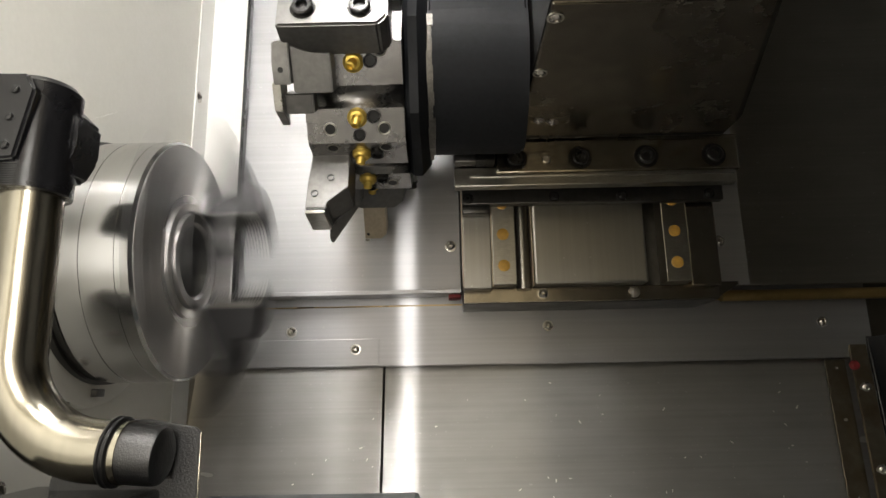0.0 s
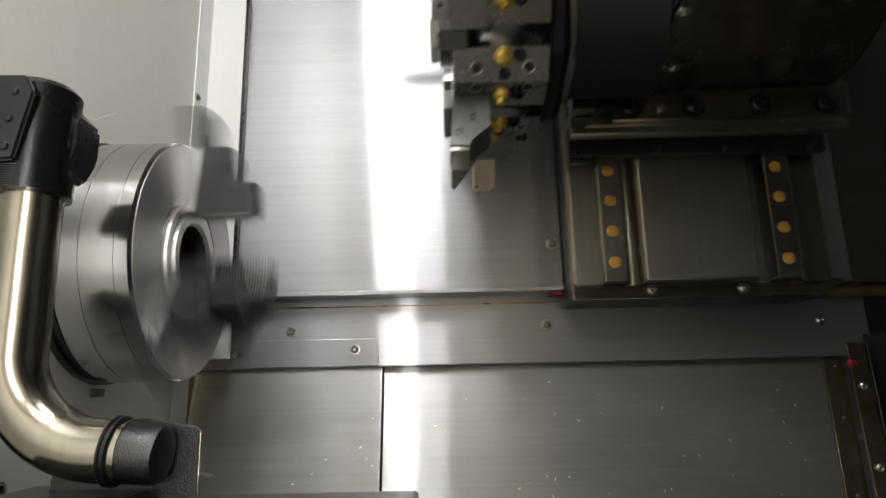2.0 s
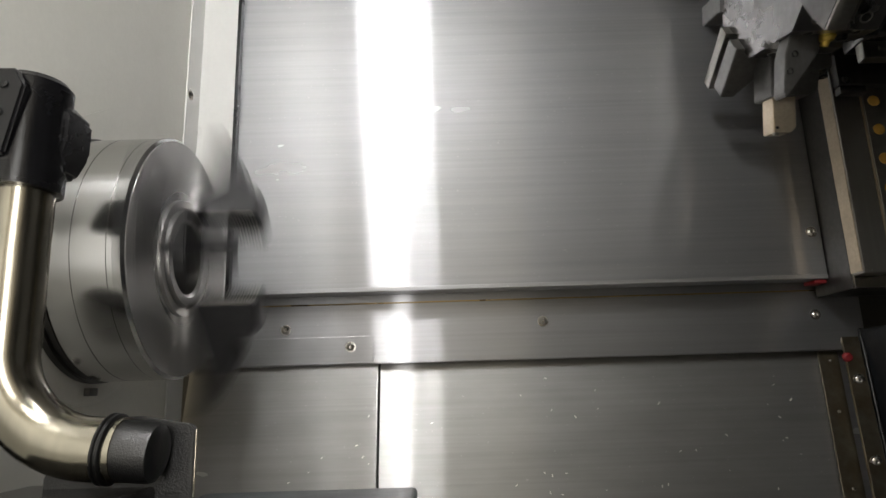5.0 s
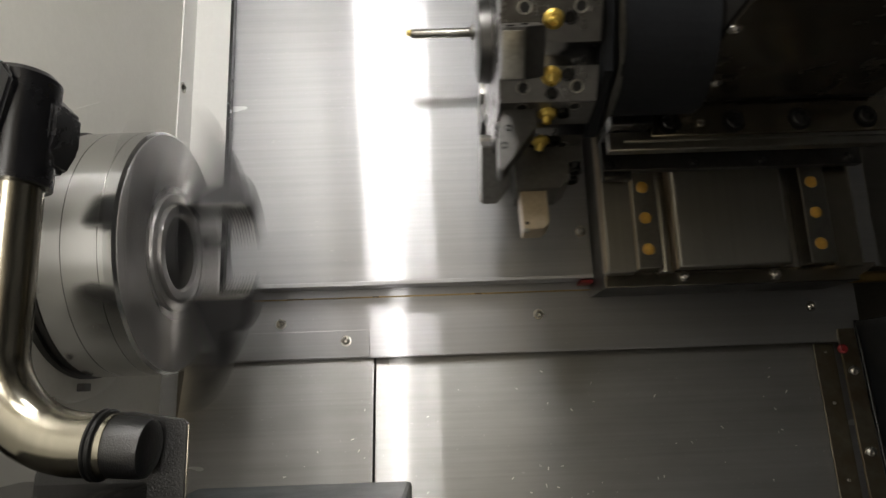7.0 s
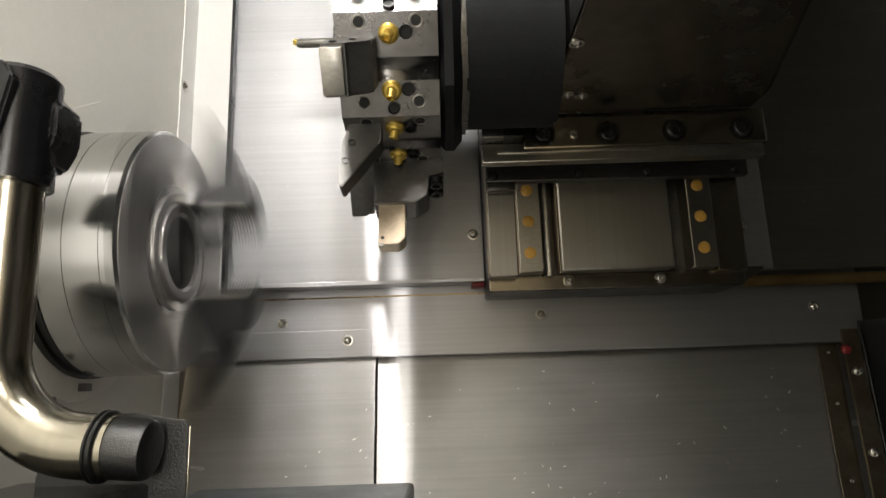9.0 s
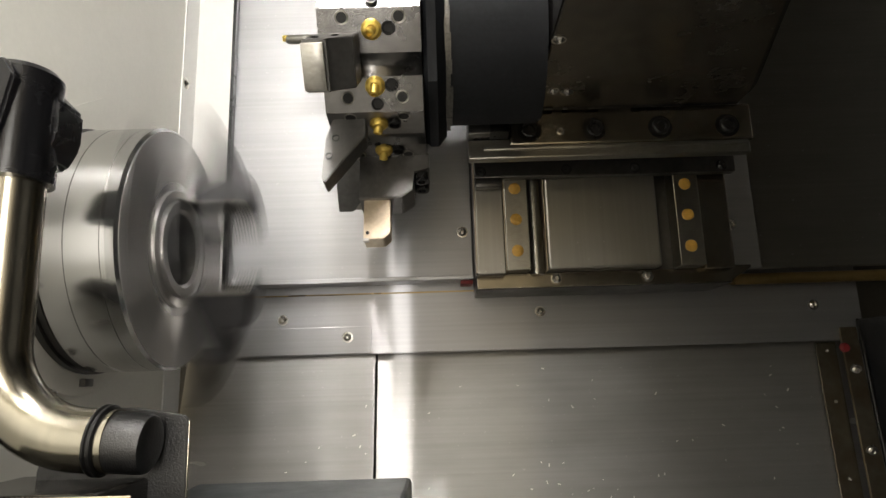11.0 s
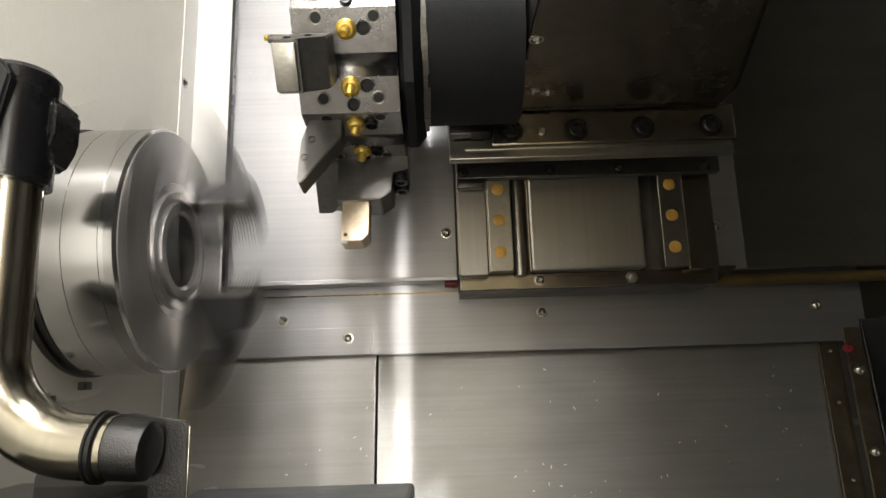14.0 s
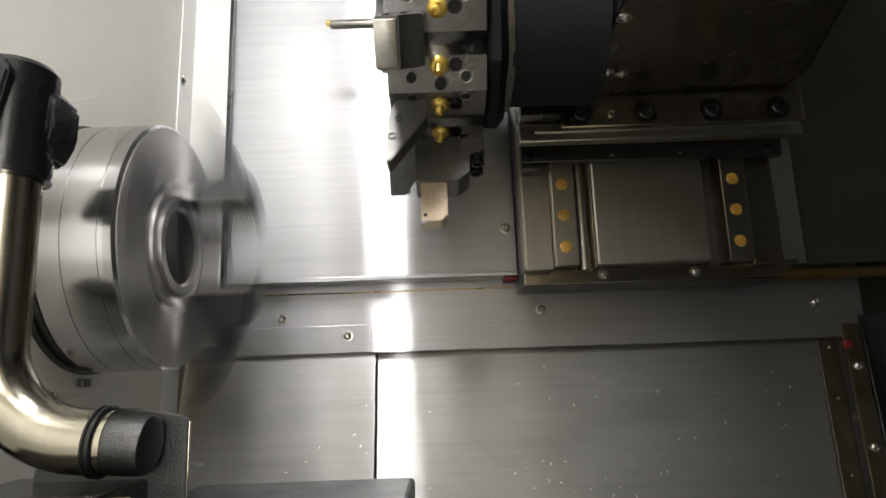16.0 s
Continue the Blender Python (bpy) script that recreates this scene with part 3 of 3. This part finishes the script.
bmesh.ops.remove_doubles(rough_edge, verts=rough_edge.verts, dist=1e-5)
part("worn_rim", rough_edge, WORN, slide, "rim worn to rough bare metal")

# ---- turret ----
turret = thing("tool_turret", "eight-sided steel tool turret with brass coolant nozzles", "turret", TC)
AP, X0, X1 = 0.1062, 0.116 - 0.16, 0.204 - 0.16
HALF = AP * math.tan(radians(22.5))


def side(n):
    """The pose of the turret's side n, from its own x (along the shaft), y (up its face) and z (outwards from the flat)."""
    a = radians(-35.2 + 45 * n)
    out, up = Vector((0, -math.cos(a), math.sin(a))), Vector((0, math.sin(a), math.cos(a)))
    m = Matrix.Identity(4)
    m.col[0][:3], m.col[1][:3], m.col[2][:3] = (1, 0, 0), up, out
    m.col[3][:3] = out * AP
    return m


outline = []
for n in range(8):
    m = side(n)
    for q, r in ((-HALF, 0), (-0.013, 0), (-0.010, -0.005), (0.002, -0.005), (0.007, 0), (HALF, 0)):
        p = m @ Vector((0, q, r))
        if not outline or (Vector(outline[-1]) - Vector((p.y, p.z))).length > 1e-4:
            outline.append((p.y, p.z))
if (Vector(outline[0]) - Vector(outline[-1])).length < 1e-4:
    outline.pop()
bm = prism(bmesh.new(), outline, 0, X0, X1)
part("disc", bm, TURRET_STEEL, turret, "eight-sided machined steel disc", True)
bm = turned(bmesh.new(), [(0, 0.0), (0, 0.042), (0.012, 0.04), (0.014, 0.03), (0.014, 0)], (X0, 0, 0), (-1, 0, 0), 48)
part("hub", bm, DARK, turret, "dark steel hub cap", True)


def ring(m, x, q, r, material, parent, name, depth=0.0012):
    """A plug or tapped hole: a raised rim round a black disc."""
    bm = turned(bmesh.new(), [(-0.001, r * 1.22), (depth, r * 1.2), (depth, r), (0.0003, r * 0.92)], (x, q, 0), (0, 0, 1), 20)
    bmesh.ops.transform(bm, matrix=m, verts=bm.verts)
    rim = part(name, bm, material, parent, "", True)
    bm = turned(bmesh.new(), [(-0.0005, r * 0.98), (0.0004, r * 0.98), (0.0004, 0)], (x, q, 0), (0, 0, 1), 20)
    bmesh.ops.transform(bm, matrix=m, verts=bm.verts)
    part("dark_disc", bm, SOCKET, rim, "", True)
    return rim


def tapped(m, x, q, r):
    """A tapped hole: bright thread turns round a flat black disc painted for its shaded depth."""
    prof = [(-0.001, r * 1.06), (0.0005, r * 1.05), (0.0006, r)]
    for k in range(3):
        prof += [(0.0005 - k * 0.0001, r * (0.95 - k * 0.07)), (0.00055 - k * 0.0001, r * (0.92 - k * 0.07))]
    bm = turned(bmesh.new(), prof, (x, q, 0), (0, 0, 1), 20)
    bmesh.ops.transform(bm, matrix=m, verts=bm.verts)
    rim = part("threaded_hole", bm, GROUND, turret, "", True)
    bm = turned(bmesh.new(), [(0.0002, r * 0.80), (0.00045, r * 0.79), (0.00045, 0)], (x, q, 0), (0, 0, 1), 16)
    bmesh.ops.transform(bm, matrix=m, verts=bm.verts)
    part("dark_disc", bm, SOCKET, rim, "", True)


def nozzle(m, x, q, way):
    bm = turned(bmesh.new(), [(-0.001, 0.0088), (0.0022, 0.0088), (0.003, 0.0076), (0.005, 0.0066), (0.0058, 0.0042), (0.002, 0.0036), (0.002, 0)], (x, q, 0), (0, 0, 1), 24)
    turned(bm, [(0.0, 0.0044), (0.0085, 0.0042), (0.009, 0.0028), (0.006, 0.0025), (0.006, 0)], (x, q, 0.002), (-0.15, way, 0.75), 16)
    bmesh.ops.transform(bm, matrix=m, verts=bm.verts)
    return part("coolant_nozzle", bm, BRASS, turret, "brass coolant nozzle", True)


for n in range(8):
    m = side(n)
    xg = 0.162 - 0.16
    for s, q in ((1, 0.0265), (-1, -0.021)):
        nozzle(m, xg, q, -0.8 if s < 0 else -0.25)
        ring(m, xg + 0.0145, q + 0.001, 0.0050, RUBBER, turret, "plug", 0.004)
        for x in (xg - 0.025, xg + 0.0235):
            tapped(m, x, q + s * 0.010, 0.0058)
    ring(m, xg + 0.001, -0.0365, 0.0046, RUBBER, turret, "plug", 0.003)


def holder(n, label):
    ob = new("tool_holder")
    ob.parent = turret
    return tagged(ob, label)


def hold(n, bm, name, material, parent, label=""):
    bmesh.ops.transform(bm, matrix=side(n), verts=bm.verts)
    return part(name, bm, material, parent, label, True)


def shaped(bm, offset=0.001):
    bmesh.ops.bevel(bm, geom=bm.edges[:], offset=offset, segments=2, affect="EDGES")
    return bm


def lx(x):
    return x - 0.16


# grooving holder
b = hold(0, shaped(prism(bmesh.new(), [(lx(0.113), 0.004), (lx(0.146), 0.004), (lx(0.146), 0.036), (lx(0.128), 0.036), (lx(0.113), 0.043)], 2, -0.004, 0.020)), "tool_holder", HOLDER, turret, "dark grooving tool holder")
hold(0, shaped(prism(bmesh.new(), [(0.012, -0.002), (0.046, -0.002), (0.046, 0.02), (0.03, 0.026), (0.012, 0.026)], 0, lx(0.098), lx(0.1125))), "clamp_plate", HOLDER, b, "dark clamp plate")
hold(0, shaped(prism(bmesh.new(), [(-0.026, 0.004), (0.014, 0.000), (0.014, 0.024), (-0.010, 0.024)], 0, lx(0.096), lx(0.103)), 0.0006), "blade", GROUND, b, "steel grooving blade")
for q in (0.036, 0.024):
    hold(0, turned(bmesh.new(), [(0, 0.0024), (0.0008, 0.0024), (0.0008, 0)], (lx(0.105), q, 0.0255 if q < 0.03 else 0.0215), (0, 0, 1), 14), "screw", SOCKET, b)
hold(0, shaped(prism(bmesh.new(), [(lx(0.103), -0.014), (lx(0.128), -0.014), (lx(0.128), 0.003), (lx(0.103), 0.003)], 2, -0.002, 0.016)), "seat", DARK, b)

# turning tool with a stepped end
b = hold(-1, shaped(prism(bmesh.new(), [(lx(0.116), -0.006), (lx(0.150), -0.006), (lx(0.150), 0.034), (lx(0.131), 0.048), (lx(0.131), 0.055), (lx(0.112), 0.055), (lx(0.113), 0.03)], 1, -0.017, 0.024)), "tool_holder", HOLDER, turret, "dark turning tool holder with a stepped end")
hold(-1, shaped(box(bmesh.new(), (lx(0.1115), lx(0.1295)), (-0.015, 0.022), (0.0552, 0.059), 0.0008), 0.0003), "insert", GROUND, b, "carbide insert")
for x, r in ((0.134, 0.024), (0.120, 0.040)):
    hold(-1, turned(bmesh.new(), [(0, 0.0034), (0.0007, 0.0034), (0.0007, 0.0026), (-0.001, 0.0024), (-0.001, 0)], (lx(x), 0.0243, r), (0, 1, 0), 16), "screw", BLACK_SCREW, b)

# profiling tool with a slanted end, and the parting tool with its block
b = hold(-2, shaped(prism(bmesh.new(), [(lx(0.122), -0.006), (lx(0.150), -0.006), (lx(0.150), 0.018), (lx(0.1155), 0.064), (lx(0.1125), 0.060), (lx(0.1145), 0.02)], 1, 0.012, 0.034)), "tool_holder", HOLDER, turret, "dark profiling tool with a slanted end")
for x, r in ((0.124, 0.020), (0.1185, 0.038)):
    hold(-2, turned(bmesh.new(), [(0, 0.0034), (0.0007, 0.0034), (0.0007, 0.0026), (-0.001, 0.0024), (-0.001, 0)], (lx(x), 0.0343, r), (0, 1, 0), 16), "screw", BLACK_SCREW, b)
b = hold(-2, shaped(prism(bmesh.new(), [(lx(0.136), -0.003), (lx(0.206), -0.003), (lx(0.206), 0.016), (lx(0.19), 0.018), (lx(0.19), 0.038), (lx(0.178), 0.047), (lx(0.136), 0.047)], 1, -0.074, -0.034)), "tool_holder", HOLDER, turret, "dark parting tool block")
hold(-2, shaped(prism(bmesh.new(), [(lx(0.1405), 0.03), (lx(0.1665), 0.03), (lx(0.1665), 0.082), (lx(0.16), 0.088), (lx(0.1405), 0.088)], 1, -0.064, -0.040), 0.0008), "shank", CARBIDE, b, "pale square tool shank")
hold(-2, box(bmesh.new(), (lx(0.1405), lx(0.146)), (-0.043, -0.0395), (0.0875, 0.091), 0.0004), "insert", GROUND, b, "small carbide insert")
hold(-2, turned(bmesh.new(), [(0, 0.0018), (0.0006, 0.0018), (0.0006, 0)], (lx(0.1445), -0.0398, 0.082), (0, 1, 0), 12), "screw", SOCKET, b)
for q in (-0.044, -0.064):
    hold(-2, turned(bmesh.new(), [(0, 0.0075), (0.009, 0.0075), (0.0095, 0.006), (0.0095, 0.004), (0.004, 0.0038), (0.004, 0)], (lx(0.198), q, 0.0165), (0, 0, 1), 20), "bolt", BLACK_SCREW, b)

# boring bar block with two large screws
b = hold(1, shaped(prism(bmesh.new(), [(lx(0.106), -0.057), (lx(0.188), -0.057), (lx(0.196), -0.048), (lx(0.196), 0.04), (lx(0.106), 0.04)], 2, -0.003, 0.034), 0.002), "tool_holder", HOLDER, turret, "dark steel boring bar block")
for x in (0.1275, 0.1735):
    for q in (-0.040, 0.02):
        hold(1, turned(bmesh.new(), [(-0.001, 0.0105), (0.0006, 0.0105), (0.0006, 0.0088), (0.004, 0.0086), (0.0048, 0.0075), (0.0048, 0.005), (0.001, 0.0045), (0.001, 0)], (lx(x), q, 0.034), (0, 0, 1), 24), "bolt", BLACK_SCREW, b)

# boring bar
b = hold(3, shaped(box(bmesh.new(), (lx(0.118), lx(0.19)), (-0.03, 0.03), (-0.003, 0.062), 0.002), 0.0005), "tool_holder", HOLDER, turret, "dark steel bar holder")
hold(3, turned(bmesh.new(), [(0, 0.0), (0, 0.010), (0.012, 0.010), (0.014, 0.0058), (0.085, 0.0056), (0.088, 0.004), (0.088, 0)], (lx(0.119), 0.0, 0.042), (-1, 0, 0), 20), "boring_bar", GROUND, b, "slim bright boring bar")
hold(3, box(bmesh.new(), (lx(0.026), lx(0.033)), (-0.005, 0.002), (0.041, 0.050), 0.0006), "insert", GOLD_INSERT, b, "gold coated insert")

# plain turning tools on the other sides
for n, x0, long in ((2, 0.108, 0.058), (4, 0.112, 0.05), (5, 0.106, 0.06)):
    b = hold(n, shaped(prism(bmesh.new(), [(lx(x0), -0.004), (lx(0.147), -0.004), (lx(0.147), 0.026), (lx(x0 + 0.016), long), (lx(x0), long)], 1, 0.004, 0.03)), "tool_holder", HOLDER, turret, "dark turning tool holder")
    hold(n, shaped(box(bmesh.new(), (lx(x0 + 0.001), lx(x0 + 0.02)), (-0.028, -0.01), (-0.004, long + 0.012), 0.0008), 0.0003), "shank", GROUND, b, "bright square tool shank")

# ---- chips ----
bits = random.Random(5)
bm = bmesh.new()
for k in range(170):
    x = bits.gauss(0.42, 0.05) if k < 110 else bits.uniform(0.0, 0.70)
    z = FLOOR_Z + 0.06 + abs(bits.gauss(0, 0.045)) if k < 110 else bits.uniform(0.66, 0.90)
    y = (0.292 if x > 0.152 else 0.284) - LEAN * (0.945 - z) - 0.0004
    size = bits.uniform(0.0005, 0.0013)
    m = Matrix.Translation((x, y, z)) @ Matrix.Rotation(bits.uniform(0, 3.1), 4, "Y")
    box(bm, (-size * bits.uniform(1, 3), size), (-0.0005, 0.0002), (-size * 0.5, size * 0.5), 0, m)
solo("metal_chips", bm, CHIP, "tiny metal chips on the chute, coloured pale for their sparkle", "chips", "stuff")

# ---- tool setting arm ----
ARM_Y = -0.125
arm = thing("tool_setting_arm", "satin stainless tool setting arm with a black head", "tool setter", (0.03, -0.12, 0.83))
line = [(-0.070, ARM_Y, 1.06), (-0.070, ARM_Y, 1.03), (-0.0695, ARM_Y, 0.985), (-0.0685, ARM_Y, 0.945)]
for i in range(1, 15):
    a = radians(88 * i / 14)
    line.append((-0.0685 + 0.072 * (1 - math.cos(a)), ARM_Y, 0.921 - 0.071 * math.sin(a)))
line += [(0.012, ARM_Y, 0.8495), (0.02, ARM_Y, 0.849)]
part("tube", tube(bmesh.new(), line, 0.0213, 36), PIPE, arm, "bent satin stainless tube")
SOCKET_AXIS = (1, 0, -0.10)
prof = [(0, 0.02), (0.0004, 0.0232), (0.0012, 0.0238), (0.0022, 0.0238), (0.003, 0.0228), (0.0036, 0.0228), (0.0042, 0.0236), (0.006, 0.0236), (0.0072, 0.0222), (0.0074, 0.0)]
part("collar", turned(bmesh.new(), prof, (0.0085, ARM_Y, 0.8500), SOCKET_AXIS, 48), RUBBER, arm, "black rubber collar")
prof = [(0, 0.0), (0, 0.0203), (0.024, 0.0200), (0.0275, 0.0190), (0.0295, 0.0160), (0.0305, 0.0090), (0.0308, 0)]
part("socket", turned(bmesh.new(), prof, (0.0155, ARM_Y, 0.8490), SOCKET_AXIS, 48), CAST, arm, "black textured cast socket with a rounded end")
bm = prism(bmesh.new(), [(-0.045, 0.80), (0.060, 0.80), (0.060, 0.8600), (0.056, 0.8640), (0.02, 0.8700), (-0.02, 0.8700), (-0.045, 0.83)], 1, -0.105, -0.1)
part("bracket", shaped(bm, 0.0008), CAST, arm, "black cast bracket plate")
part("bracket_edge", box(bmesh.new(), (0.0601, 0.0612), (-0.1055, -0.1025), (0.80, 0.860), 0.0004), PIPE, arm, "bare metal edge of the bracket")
# the highlight on the foot's top edge, painted as a thin pale strip
part("foot_highlight", box(bmesh.new(), (-0.062, 0.0545), (-0.172, -0.1705), (0.8195, 0.8215), 0.0005), CARBIDE, arm, "pale strip for the highlight along the foot")
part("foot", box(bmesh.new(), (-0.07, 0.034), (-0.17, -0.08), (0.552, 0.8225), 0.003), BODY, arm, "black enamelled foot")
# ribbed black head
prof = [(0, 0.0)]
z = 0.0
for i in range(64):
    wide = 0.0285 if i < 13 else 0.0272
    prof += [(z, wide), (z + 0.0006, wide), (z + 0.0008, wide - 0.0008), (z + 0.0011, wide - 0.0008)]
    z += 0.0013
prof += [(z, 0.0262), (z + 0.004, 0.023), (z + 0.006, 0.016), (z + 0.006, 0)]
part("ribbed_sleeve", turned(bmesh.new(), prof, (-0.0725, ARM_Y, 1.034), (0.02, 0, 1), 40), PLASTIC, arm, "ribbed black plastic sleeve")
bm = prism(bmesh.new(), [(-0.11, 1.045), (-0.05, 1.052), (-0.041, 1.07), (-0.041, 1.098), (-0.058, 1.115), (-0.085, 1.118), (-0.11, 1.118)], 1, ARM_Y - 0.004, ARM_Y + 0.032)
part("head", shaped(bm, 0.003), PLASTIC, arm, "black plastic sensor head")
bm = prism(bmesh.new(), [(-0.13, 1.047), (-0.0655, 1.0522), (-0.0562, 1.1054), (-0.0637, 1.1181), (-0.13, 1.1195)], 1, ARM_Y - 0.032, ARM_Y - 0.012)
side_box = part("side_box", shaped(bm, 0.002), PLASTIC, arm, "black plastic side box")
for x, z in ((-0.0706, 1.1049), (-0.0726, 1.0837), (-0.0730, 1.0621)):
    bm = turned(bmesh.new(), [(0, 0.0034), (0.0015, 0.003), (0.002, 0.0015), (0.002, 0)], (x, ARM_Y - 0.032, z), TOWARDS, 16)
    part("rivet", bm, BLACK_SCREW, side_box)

# arm shrunk towards the camera's eye: clear of the chuck, unchanged in view
EYE_POINT = Vector((0.24, -0.565, 0.884))
shrink = Matrix.Translation(EYE_POINT) @ Matrix.Scale(0.853, 4) @ Matrix.Translation(-EYE_POINT)
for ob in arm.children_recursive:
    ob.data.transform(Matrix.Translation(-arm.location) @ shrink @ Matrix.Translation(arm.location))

# ---- what moves ----
SADDLE_X = [(0.0, 0.0), (0.5, -0.004), (0.75, -0.0035), (1.0, 0.0165), (1.5, 0.070), (2.0, 0.135), (2.5, 0.215), (3.0, 0.2965), (3.5, 0.377), (4.0, 0.459), (4.2, 0.478), (4.5, 0.484),
            (5.6, 0.484), (5.85, 0.445), (6.3, 0.293), (6.5, 0.266), (7.0, 0.1845), (7.5, 0.1045), (7.85, 0.055), (8.0, 0.0465), (8.5, 0.0445), (9.0, 0.0405), (11.5, 0.023), (12.0, 0.019),
            (12.5, 0.0145), (13.0, 0.0105), (13.5, 0.007), (14.0, 0.004), (14.5, 0.0), (15.0, -0.004), (15.2, -0.0035), (15.5, 0.036), (16.0, 0.0825)]
LIFT_Z = [(0.0, 0.0), (0.5, 0.0), (1.0, 0.004), (1.5, 0.005), (2.0, 0.057), (2.5, 0.120), (3.0, 0.133), (4.2, 0.136), (5.2, 0.136), (5.9, 0.04), (6.3, 0.0245), (6.5, 0.024), (7.0, 0.022), (7.5, 0.019),
          (8.0, 0.011), (8.5, 0.010), (9.0, 0.012), (11.5, 0.0145), (15.0, 0.0145), (15.2, 0.0145), (15.5, 0.018), (16.0, 0.028)]
INDEX = [(0.0, 0.0), (4.5, 0.0), (5.5, -45.0), (16.0, -45.0)]


def between(rows, t):
    for (a, u), (b, v) in zip(rows, rows[1:]):
        if a <= t <= b:
            return u + (v - u) * (t - a) / (b - a)
    return rows[-1][1]


# the chuck's turn, degrees every half second: fast, slower while the slide draws back, fast again
HALF_TURNS = [-1320] * 3 + [-1040, -768, -697, -685, -687] + [-743, -900, -1080] + [-1320] * 21
SPIN = []
angle = -30.0
for n, turn in enumerate(HALF_TURNS):
    for k in range(15):
        SPIN.append((n / 2 + k / 30, angle + turn * k / 15))
    angle += turn
SPIN.append((16.0, angle))


def motions():
    times = sorted({t for rows in (SADDLE_X, LIFT_Z, INDEX) for t, _ in rows} | {4.75, 5.0, 5.25})
    walk(saddle, [(t, pose(0.42 + x, 0.2, 0.99)) for t, x in SADDLE_X])
    walk(slide, [(t, pose(0.42 + between(SADDLE_X, t), 0.1, 1.11 + between(LIFT_Z, t))) for t in times])
    walk(turret, [(t, pose(TC.x + between(SADDLE_X, t), TC.y, TC.z + between(LIFT_Z, t), between(INDEX, t))) for t in times])
    walk(chuck, [(t, pose(AXIS.x, AXIS.y, AXIS.z, a % 360)) for t, a in SPIN])


motions()
